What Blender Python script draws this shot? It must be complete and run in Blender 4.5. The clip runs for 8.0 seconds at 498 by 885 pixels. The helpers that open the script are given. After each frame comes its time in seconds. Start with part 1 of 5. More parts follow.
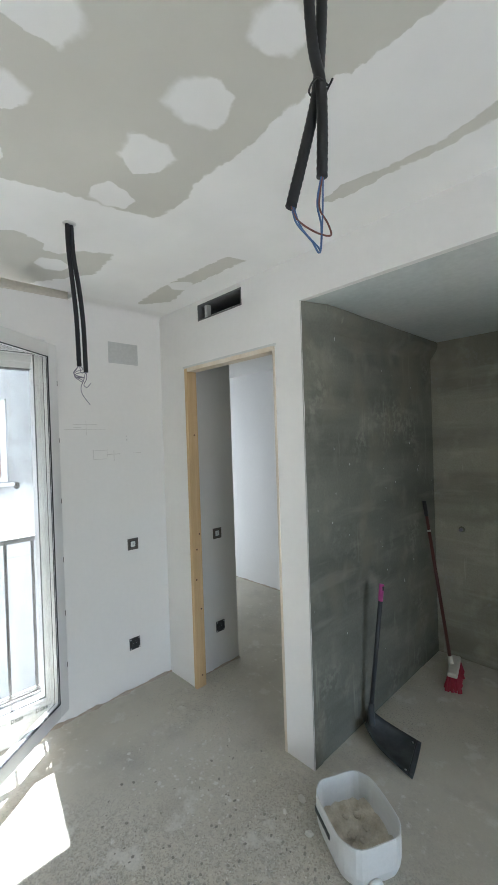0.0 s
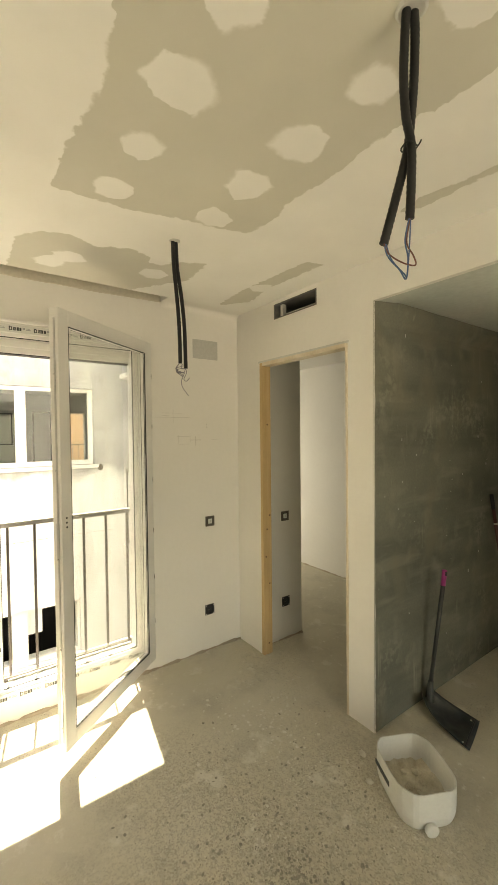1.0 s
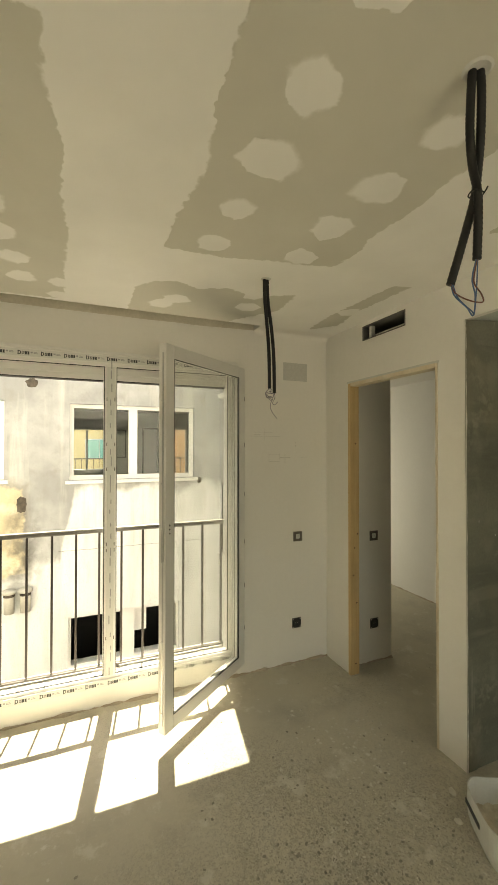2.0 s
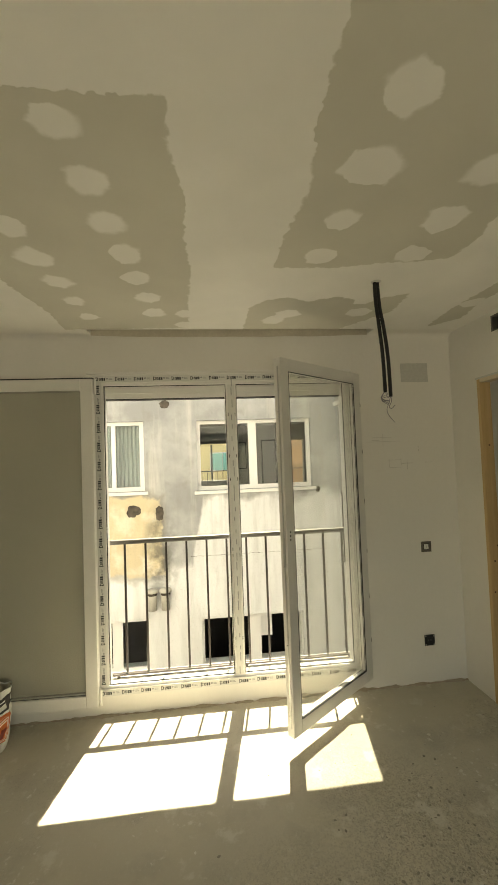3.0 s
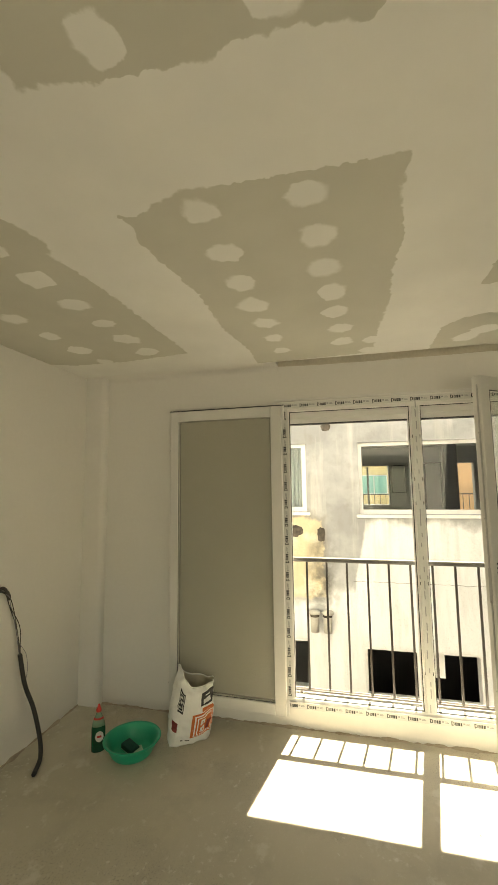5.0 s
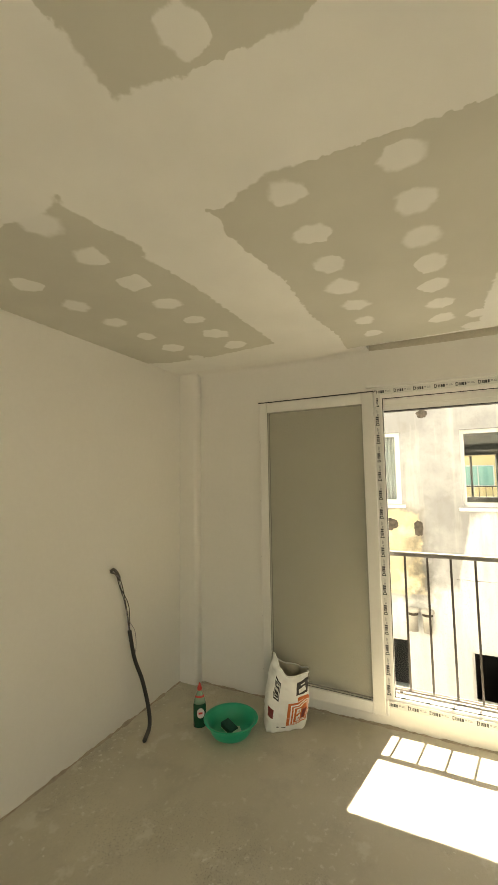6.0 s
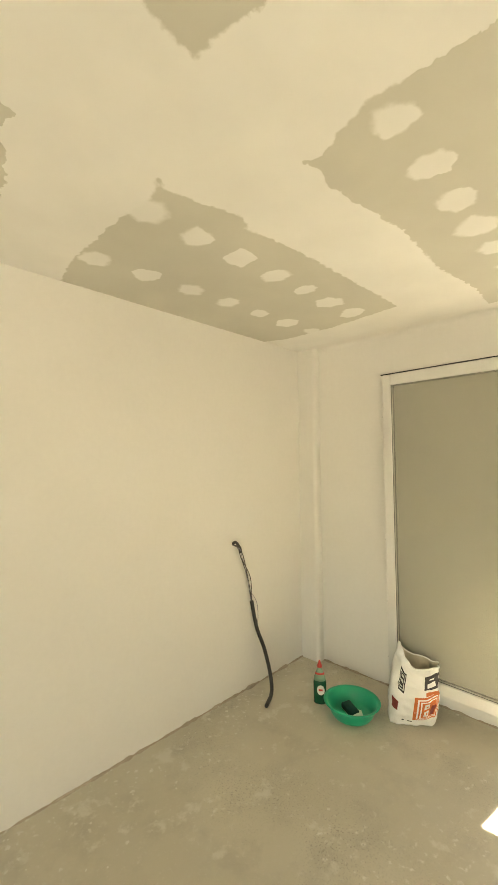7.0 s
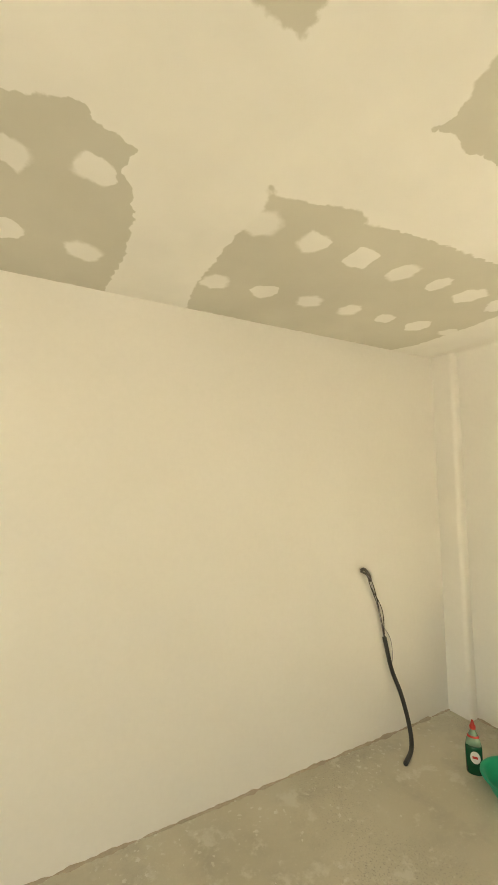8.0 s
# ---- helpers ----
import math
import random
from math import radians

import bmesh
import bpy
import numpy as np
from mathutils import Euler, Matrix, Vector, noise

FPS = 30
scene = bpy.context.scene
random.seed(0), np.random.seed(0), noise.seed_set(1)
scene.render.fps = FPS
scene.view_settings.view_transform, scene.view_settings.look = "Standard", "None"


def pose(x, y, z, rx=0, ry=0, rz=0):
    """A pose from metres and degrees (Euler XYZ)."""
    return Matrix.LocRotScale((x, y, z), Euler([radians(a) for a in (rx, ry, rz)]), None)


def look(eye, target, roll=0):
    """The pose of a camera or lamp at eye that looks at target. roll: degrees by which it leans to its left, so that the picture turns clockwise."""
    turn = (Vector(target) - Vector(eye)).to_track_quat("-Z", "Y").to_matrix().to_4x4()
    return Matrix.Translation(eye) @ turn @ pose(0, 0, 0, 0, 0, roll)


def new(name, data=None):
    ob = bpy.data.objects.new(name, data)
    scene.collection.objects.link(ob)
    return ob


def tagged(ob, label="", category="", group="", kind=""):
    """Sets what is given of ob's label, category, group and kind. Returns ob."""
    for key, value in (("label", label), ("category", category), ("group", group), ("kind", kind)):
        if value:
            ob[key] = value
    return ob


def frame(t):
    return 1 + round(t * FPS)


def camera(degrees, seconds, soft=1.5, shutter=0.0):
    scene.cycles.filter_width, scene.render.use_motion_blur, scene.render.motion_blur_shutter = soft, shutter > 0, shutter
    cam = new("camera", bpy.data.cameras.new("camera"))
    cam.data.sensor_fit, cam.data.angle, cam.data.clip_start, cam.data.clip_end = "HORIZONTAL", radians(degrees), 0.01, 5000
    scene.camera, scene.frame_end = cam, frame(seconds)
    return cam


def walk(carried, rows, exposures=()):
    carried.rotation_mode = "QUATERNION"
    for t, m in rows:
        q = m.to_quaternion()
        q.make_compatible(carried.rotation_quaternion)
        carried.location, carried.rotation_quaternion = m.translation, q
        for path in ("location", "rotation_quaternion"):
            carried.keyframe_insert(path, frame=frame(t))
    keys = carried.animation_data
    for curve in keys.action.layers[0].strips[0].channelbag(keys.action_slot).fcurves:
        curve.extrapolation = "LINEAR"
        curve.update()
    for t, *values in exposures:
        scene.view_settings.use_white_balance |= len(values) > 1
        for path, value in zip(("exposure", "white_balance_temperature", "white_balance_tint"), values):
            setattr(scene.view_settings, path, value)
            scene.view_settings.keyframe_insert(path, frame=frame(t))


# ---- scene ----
cam = camera(63.0, 8.0)
PATH = [
    (0, (0.118, 0.012, 1.64), (-1.325, 1.396, 1.625), -1.9),
    (0.5, (0.164, -0.09, 1.642), (-1.347, 1.219, 1.66), -1.7),
    (0.8, (0.201, -0.162, 1.633), (-1.392, 1.044, 1.604), -1.0),
    (1, (0.226, -0.21, 1.627), (-1.395, 0.96, 1.576), -0.6),
    (1.2, (0.256, -0.248, 1.626), (-1.407, 0.862, 1.606), -0.1),
    (2.3, (0.393, -0.243, 1.657), (-1.526, 0.32, 1.684), -0.6),
    (2.5, (0.404, -0.248, 1.644), (-1.554, 0.157, 1.681), -1.1),
    (3, (0.421, -0.253, 1.643), (-1.565, -0.036, 1.726), -2.1),
    (3.2, (0.423, -0.270, 1.6434), (-1.567, -0.1505, 1.764), -1.8),
    (3.5, (0.426, -0.295, 1.644), (-1.568, -0.284, 1.797), -1.4),
    (4, (0.464, -0.374, 1.65), (-1.523, -0.488, 1.85), -0.4),
    (4.5, (0.505, -0.441, 1.651), (-1.464, -0.718, 1.868), -0.4),
    (5, (0.534, -0.518, 1.645), (-1.399, -0.986, 1.853), -0.7),
    (5.2, (0.547, -0.547, 1.638), (-1.368, -1.084, 1.845), -0.5),
    (6.3, (0.479, -0.539, 1.633), (-1.229, -1.572, 1.768), -0.7),
    (6.5, (0.449, -0.527, 1.622), (-1.184, -1.677, 1.722), -0.4),
    (7, (0.412, -0.506, 1.616), (-1.024, -1.895, 1.701), -0.6),
    (7.5, (0.381, -0.535, 1.606), (-0.799, -2.144, 1.744), -0.7),
    (8, (0.325, -0.582, 1.603), (-0.622, -2.334, 1.794), -0.4),
]
EXPOSURES = [(0.0, 3.28, 5550, 9), (0.3, 3.30, 6900, 7), (0.6, 3.29, 8200, 6), (1.0, 3.15, 9000, 5), (2.5, 2.26, 8980, 1), (3.5, 2.09, 8980, 1), (4.5, 2.15, 8980, 1),
             (5.0, 2.42, 9180, 2), (6.5, 3.00, 9200, 4), (7.0, 3.54, 9250, 4), (7.5, 3.52, 9250, 4), (8.0, 3.55, 9250, 4)]
walk(cam, [(t, look(eye, target, roll)) for t, eye, target, roll in PATH], EXPOSURES)


def gauge_light():
    """Sky and sun: steep sunlight that comes over the opposite roof through the window."""
    way = Vector((0.45, -0.084, -1.0)).normalized()
    w = bpy.data.worlds.new("sky")
    scene.world = w
    w.use_nodes = True
    nt = w.node_tree
    bg = nt.nodes["Background"]
    sky = nt.nodes.new("ShaderNodeTexSky")
    sky.sky_type, sky.sun_disc = "NISHITA", False
    sky.sun_elevation = math.asin(-way.z)
    sky.sun_rotation = math.atan2(-way.x, -way.y)
    nt.links.new(sky.outputs[0], bg.inputs[0])
    bg.inputs[1].default_value = SKY
    lamp = bpy.data.lights.new("sun", "SUN")
    lamp.energy, lamp.angle, lamp.color = SUN, radians(0.53), (1.0, 0.965, 0.92)
    ob = new("sun", lamp)
    ob.matrix_world = Matrix.Translation((0, 0, 12)) @ way.to_track_quat("-Z", "Y").to_matrix().to_4x4()


def area_fill_lamps():
    """Fill lamp added at an unseen opening behind the camera; daylight for the side room."""
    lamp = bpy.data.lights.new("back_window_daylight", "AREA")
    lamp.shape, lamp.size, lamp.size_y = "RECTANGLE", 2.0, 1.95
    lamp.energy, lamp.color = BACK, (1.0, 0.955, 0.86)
    side = bpy.data.lights.new("side_room_daylight", "AREA")
    side.shape, side.size, side.size_y = "RECTANGLE", 0.95, 2.0
    side.energy, side.color = SIDE, (1.0, 1.0, 0.96)
    new("side_room_daylight", side).matrix_world = look((-4.25, 2.02, 1.1), (-3.9, 3.2, 1.0))
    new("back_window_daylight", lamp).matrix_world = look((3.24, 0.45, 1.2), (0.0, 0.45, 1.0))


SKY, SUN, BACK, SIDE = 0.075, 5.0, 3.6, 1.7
gauge_light()
area_fill_lamps()

# ---- materials ----


def material(name, base, rough=0.6, second=None, scale=3.0, fine=60.0, amount=0.5, bump=0.1, metal=0.0, grain=0.06, stretch=(1, 1, 1), alpha=None, spec=0.5):
    """A surface that varies broadly between two colours (scale) and finely in lightness and relief (fine), in metres of the world."""
    m = bpy.data.materials.new(name)
    m.use_nodes = True
    nt = m.node_tree
    b = nt.nodes["Principled BSDF"]
    geo = nt.nodes.new("ShaderNodeNewGeometry")
    vm = nt.nodes.new("ShaderNodeVectorMath")
    vm.operation = "MULTIPLY"
    vm.inputs[1].default_value = stretch
    nt.links.new(geo.outputs["Position"], vm.inputs[0])
    n1, n2 = nt.nodes.new("ShaderNodeTexNoise"), nt.nodes.new("ShaderNodeTexNoise")
    for n, s, d in ((n1, scale, 5), (n2, fine, 3)):
        n.inputs["Scale"].default_value, n.inputs["Detail"].default_value = s, d
        nt.links.new(vm.outputs[0], n.inputs["Vector"])
    ramp = nt.nodes.new("ShaderNodeMapRange")
    ramp.inputs[1].default_value, ramp.inputs[2].default_value = 0.5 - 0.25, 0.5 + 0.25
    nt.links.new(n1.outputs[0], ramp.inputs[0])
    mix = nt.nodes.new("ShaderNodeMix")
    mix.data_type = "RGBA"
    c2 = second or tuple(c * 0.86 for c in base)
    mix.inputs[6].default_value, mix.inputs[7].default_value = (*base, 1), (*c2, 1)
    fac = nt.nodes.new("ShaderNodeMath")
    fac.operation = "MULTIPLY"
    fac.inputs[1].default_value = amount
    nt.links.new(ramp.outputs[0], fac.inputs[0])
    nt.links.new(fac.outputs[0], mix.inputs[0])
    hsv = nt.nodes.new("ShaderNodeHueSaturation")
    val = nt.nodes.new("ShaderNodeMapRange")
    val.inputs[3].default_value, val.inputs[4].default_value = 1 - grain * 2, 1 + grain * 2
    nt.links.new(n2.outputs[0], val.inputs[0])
    nt.links.new(val.outputs[0], hsv.inputs["Value"])
    nt.links.new(mix.outputs[2], hsv.inputs["Color"])
    nt.links.new(hsv.outputs[0], b.inputs["Base Color"])
    b.inputs["Roughness"].default_value, b.inputs["Metallic"].default_value = rough, metal
    b.inputs["Specular IOR Level"].default_value = spec
    if bump:
        bp = nt.nodes.new("ShaderNodeBump")
        bp.inputs["Strength"].default_value, bp.inputs["Distance"].default_value = bump, 0.004
        add = nt.nodes.new("ShaderNodeMath")
        nt.links.new(n1.outputs[0], add.inputs[0])
        nt.links.new(n2.outputs[0], add.inputs[1])
        nt.links.new(add.outputs[0], bp.inputs["Height"])
        nt.links.new(bp.outputs[0], b.inputs["Normal"])
    return m


def node(nt, kind, **values):
    n = nt.nodes.new(kind)
    for k, v in values.items():
        if k == "op":
            n.operation = v
        elif k == "dtype":
            n.data_type = v
        else:
            n.inputs[int(k[1:])].default_value = v
    return n


def ceiling_material():
    """White joint compound and paint over bare grey plasterboard: 'bare' and 'dot' hold distances to the outlines."""
    m = bpy.data.materials.new("skimmed_plasterboard")
    m.use_nodes = True
    nt = m.node_tree
    L = nt.links.new
    b = nt.nodes["Principled BSDF"]
    geo = nt.nodes.new("ShaderNodeNewGeometry")

    def noise_of(s, detail):
        n = nt.nodes.new("ShaderNodeTexNoise")
        n.inputs["Scale"].default_value, n.inputs["Detail"].default_value = s, detail
        L(geo.outputs["Position"], n.inputs["Vector"])
        return n

    rag, smear, tone = noise_of(30, 8), noise_of(5, 3), noise_of(2.2, 4)

    def mask(attr, amp, soft):
        a = nt.nodes.new("ShaderNodeAttribute")
        a.attribute_name = attr
        off = node(nt, "ShaderNodeMath", op="MULTIPLY_ADD", i1=amp, i2=-amp * 0.5)
        L(rag.outputs[0], off.inputs[0])
        s = node(nt, "ShaderNodeMath", op="ADD")
        L(a.outputs["Fac"], s.inputs[0])
        L(off.outputs[0], s.inputs[1])
        wide = node(nt, "ShaderNodeMapRange", i1=0.4, i2=0.7, i3=soft * 0.3, i4=soft * 2.4)
        L(smear.outputs[0], wide.inputs[0])
        div = node(nt, "ShaderNodeMath", op="DIVIDE")
        L(s.outputs[0], div.inputs[0])
        L(wide.outputs[0], div.inputs[1])
        r = node(nt, "ShaderNodeMapRange", i1=1.0, i2=-1.0, i3=0.0, i4=1.0)
        r.interpolation_type = "SMOOTHSTEP"
        L(div.outputs[0], r.inputs[0])
        return r.outputs[0]

    bare, dot = mask("bare", 0.044, 0.004), mask("dot", 0.030, 0.008)
    inv = node(nt, "ShaderNodeMath", op="MULTIPLY_ADD", i1=-0.93, i2=1.0)
    L(dot, inv.inputs[0])
    f = node(nt, "ShaderNodeMath", op="MULTIPLY")
    L(bare, f.inputs[0])
    L(inv.outputs[0], f.inputs[1])
    mix = node(nt, "ShaderNodeMix", dtype="RGBA", i6=(0.80, 0.79, 0.765, 1), i7=(0.575, 0.56, 0.50, 1))
    L(f.outputs[0], mix.inputs[0])
    hsv = nt.nodes.new("ShaderNodeHueSaturation")
    v = node(nt, "ShaderNodeMapRange", i1=0.3, i2=0.7, i3=0.94, i4=1.05)
    L(tone.outputs[0], v.inputs[0])
    L(v.outputs[0], hsv.inputs["Value"])
    L(mix.outputs[2], hsv.inputs["Color"])
    L(hsv.outputs[0], b.inputs["Base Color"])
    b.inputs["Roughness"].default_value = 0.85
    bp = nt.nodes.new("ShaderNodeBump")
    bp.inputs["Strength"].default_value, bp.inputs["Distance"].default_value = 0.3, 0.0015
    h = node(nt, "ShaderNodeMath", op="MULTIPLY_ADD", i1=-1.0)
    L(f.outputs[0], h.inputs[0])
    L(smear.outputs[0], h.inputs[2])
    L(h.outputs[0], bp.inputs["Height"])
    L(bp.outputs[0], b.inputs["Normal"])
    return m


def floor_material():
    """Rough levelled screed: grey-beige, with pale dust, plaster splashes, dark spots and sandy grain."""
    m = bpy.data.materials.new("cement_screed")
    m.use_nodes = True
    nt = m.node_tree
    L = nt.links.new
    b = nt.nodes["Principled BSDF"]
    geo = nt.nodes.new("ShaderNodeNewGeometry")

    def noise_of(s, detail=4, rough=0.5):
        n = nt.nodes.new("ShaderNodeTexNoise")
        n.inputs["Scale"].default_value, n.inputs["Detail"].default_value, n.inputs["Roughness"].default_value = s, detail, rough
        L(geo.outputs["Position"], n.inputs["Vector"])
        return n.outputs[0]

    def band(src, lo, hi):
        r = node(nt, "ShaderNodeMapRange", i1=lo, i2=hi)
        L(src, r.inputs[0])
        return r.outputs[0]

    def over(under, fac, colour, strength):
        k = node(nt, "ShaderNodeMath", op="MULTIPLY", i1=strength)
        L(fac, k.inputs[0])
        mx = node(nt, "ShaderNodeMix", dtype="RGBA", i7=(*colour, 1))
        L(k.outputs[0], mx.inputs[0])
        L(under, mx.inputs[6])
        return mx.outputs[2]

    base = nt.nodes.new("ShaderNodeRGB")
    base.outputs[0].default_value = (0.52, 0.485, 0.395, 1)
    c = over(base.outputs[0], band(noise_of(1.3, 5), 0.4, 0.65), (0.61, 0.57, 0.475), 0.8)
    c = over(c, band(noise_of(4.5, 6, 0.6), 0.5, 0.72), (0.40, 0.375, 0.315), 0.6)
    speck = band(noise_of(26, 3, 0.6), 0.60, 0.72)
    where = band(noise_of(2.2, 2), 0.45, 0.6)
    both = node(nt, "ShaderNodeMath", op="MULTIPLY")
    L(speck, both.inputs[0])
    L(where, both.inputs[1])
    c = over(c, both.outputs[0], (0.72, 0.70, 0.645), 0.85)
    grit = node(nt, "ShaderNodeMath", op="MULTIPLY")
    L(band(noise_of(120, 2), 0.55, 0.72), grit.inputs[0])
    L(band(noise_of(1.1, 3), 0.46, 0.62), grit.inputs[1])
    c = over(c, grit.outputs[0], (0.16, 0.15, 0.13), 0.6)
    c = over(c, band(noise_of(75, 2), 0.60, 0.78), (0.62, 0.59, 0.52), 0.5)
    cells = nt.nodes.new("ShaderNodeTexVoronoi")
    cells.inputs["Scale"].default_value = 165
    L(geo.outputs["Position"], cells.inputs["Vector"])
    tone = nt.nodes.new("ShaderNodeSeparateColor")
    L(cells.outputs["Color"], tone.inputs[0])
    gravel = node(nt, "ShaderNodeMath", op="MULTIPLY")
    reach = node(nt, "ShaderNodeVectorMath", op="DISTANCE", i1=(-0.85, 0.75, 0.0))
    L(geo.outputs["Position"], reach.inputs[0])
    ragged = node(nt, "ShaderNodeMath", op="MULTIPLY_ADD", i1=1.6)
    L(noise_of(1.6, 4), ragged.inputs[0])
    L(reach.outputs["Value"], ragged.inputs[2])
    worn = band(ragged.outputs[0], 2.0, 1.25)
    L(worn, gravel.inputs[0])
    L(band(tone.outputs[0], 0.72, 0.80), gravel.inputs[1])
    c = over(c, gravel.outputs[0], (0.22, 0.205, 0.17), 0.42)
    pebble = node(nt, "ShaderNodeMath", op="MULTIPLY")
    L(worn, pebble.inputs[0])
    L(band(tone.outputs[1], 0.91, 0.94), pebble.inputs[1])
    c = over(c, pebble.outputs[0], (0.68, 0.65, 0.58), 0.4)
    rough = node(nt, "ShaderNodeMath", op="MULTIPLY")
    L(worn, rough.inputs[0])
    L(band(noise_of(42, 5, 0.75), 0.48, 0.62), rough.inputs[1])
    c = over(c, rough.outputs[0], (0.31, 0.29, 0.245), 0.55)
    c = over(c, band(noise_of(6.0, 6, 0.65), 0.58, 0.65), (0.66, 0.635, 0.565), 0.7)
    L(c, b.inputs["Base Color"])
    rr = node(nt, "ShaderNodeMapRange", i1=0.35, i2=0.65, i3=0.55, i4=0.85)
    L(noise_of(3, 4), rr.inputs[0])
    L(rr.outputs[0], b.inputs["Roughness"])
    bp = nt.nodes.new("ShaderNodeBump")
    bp.inputs["Strength"].default_value, bp.inputs["Distance"].default_value = 0.22, 0.004
    L(noise_of(70, 5, 0.65), bp.inputs["Height"])
    L(bp.outputs[0], b.inputs["Normal"])
    return m


def cement_material(name, dark, light, warm, chips=0.7):
    """Trowelled cement render with lighter clouds, drips and scraped marks."""
    m = material(name, dark, 0.8, light, 1.7, 90, 0.75, 0.25, grain=0.09)
    nt = m.node_tree
    L = nt.links.new
    b = nt.nodes["Principled BSDF"]
    src = b.inputs["Base Color"].links[0].from_socket
    geo = nt.nodes.new("ShaderNodeNewGeometry")
    vm = node(nt, "ShaderNodeVectorMath", op="MULTIPLY", i1=(1.0, 1.0, 0.8))
    L(geo.outputs["Position"], vm.inputs[0])
    bands = node(nt, "ShaderNodeVectorMath", op="MULTIPLY", i1=(0.5, 0.5, 3.4))
    L(geo.outputs["Position"], bands.inputs[0])
    drips = node(nt, "ShaderNodeVectorMath", op="MULTIPLY", i1=(9.0, 9.0, 0.8))
    L(geo.outputs["Position"], drips.inputs[0])
    for vec, s, lo, hi, col, k in ((bands, 1.6, 0.45, 0.62, tuple(0.66 * x for x in dark), 0.5), (bands, 4.0, 0.56, 0.70, tuple(1.3 * x for x in light), 0.35), (drips, 2.2, 0.66, 0.74, tuple(1.9 * x for x in light), 0.35)):
        n = nt.nodes.new("ShaderNodeTexNoise")
        n.inputs["Scale"].default_value, n.inputs["Detail"].default_value = s, 6
        L(vec.outputs[0], n.inputs["Vector"])
        r = node(nt, "ShaderNodeMapRange", i1=lo, i2=hi, i4=k)
        L(n.outputs[0], r.inputs[0])
        mx = node(nt, "ShaderNodeMix", dtype="RGBA", i7=(*col, 1))
        L(r.outputs[0], mx.inputs[0])
        L(src, mx.inputs[6])
        src = mx.outputs[2]
    for s, lo, hi, col, k in ((3.2, 0.5, 0.66, warm, 0.7), (7.0, 0.54, 0.80, tuple(1.5 * x for x in light), 0.4), (45, 0.74, 0.78, (0.6, 0.6, 0.56), chips)):
        n = nt.nodes.new("ShaderNodeTexNoise")
        n.inputs["Scale"].default_value, n.inputs["Detail"].default_value = s, 5
        L(vm.outputs[0], n.inputs["Vector"])
        r = node(nt, "ShaderNodeMapRange", i1=lo, i2=hi, i4=k)
        L(n.outputs[0], r.inputs[0])
        mx = node(nt, "ShaderNodeMix", dtype="RGBA", i7=(*col, 1))
        L(r.outputs[0], mx.inputs[0])
        L(src, mx.inputs[6])
        src = mx.outputs[2]
    worn, fleck = nt.nodes.new("ShaderNodeTexNoise"), nt.nodes.new("ShaderNodeTexNoise")
    for n, k, d in ((worn, 2.6, 4), (fleck, 34.0, 6)):
        n.inputs["Scale"].default_value, n.inputs["Detail"].default_value = k, d
        L(geo.outputs["Position"], n.inputs["Vector"])
    w, f = node(nt, "ShaderNodeMapRange", i1=0.54, i2=0.66), node(nt, "ShaderNodeMapRange", i1=0.46, i2=0.62)
    L(worn.outputs[0], w.inputs[0])
    L(fleck.outputs[0], f.inputs[0])
    scraped = node(nt, "ShaderNodeMath", op="MULTIPLY")
    L(w.outputs[0], scraped.inputs[0])
    L(f.outputs[0], scraped.inputs[1])
    mx = node(nt, "ShaderNodeMix", dtype="RGBA", i7=(*(min(0.5, 1.9 * x) for x in light), 1))
    k = node(nt, "ShaderNodeMath", op="MULTIPLY", i1=0.28)
    L(scraped.outputs[0], k.inputs[0])
    L(k.outputs[0], mx.inputs[0])
    L(src, mx.inputs[6])
    L(mx.outputs[2], b.inputs["Base Color"])
    return m


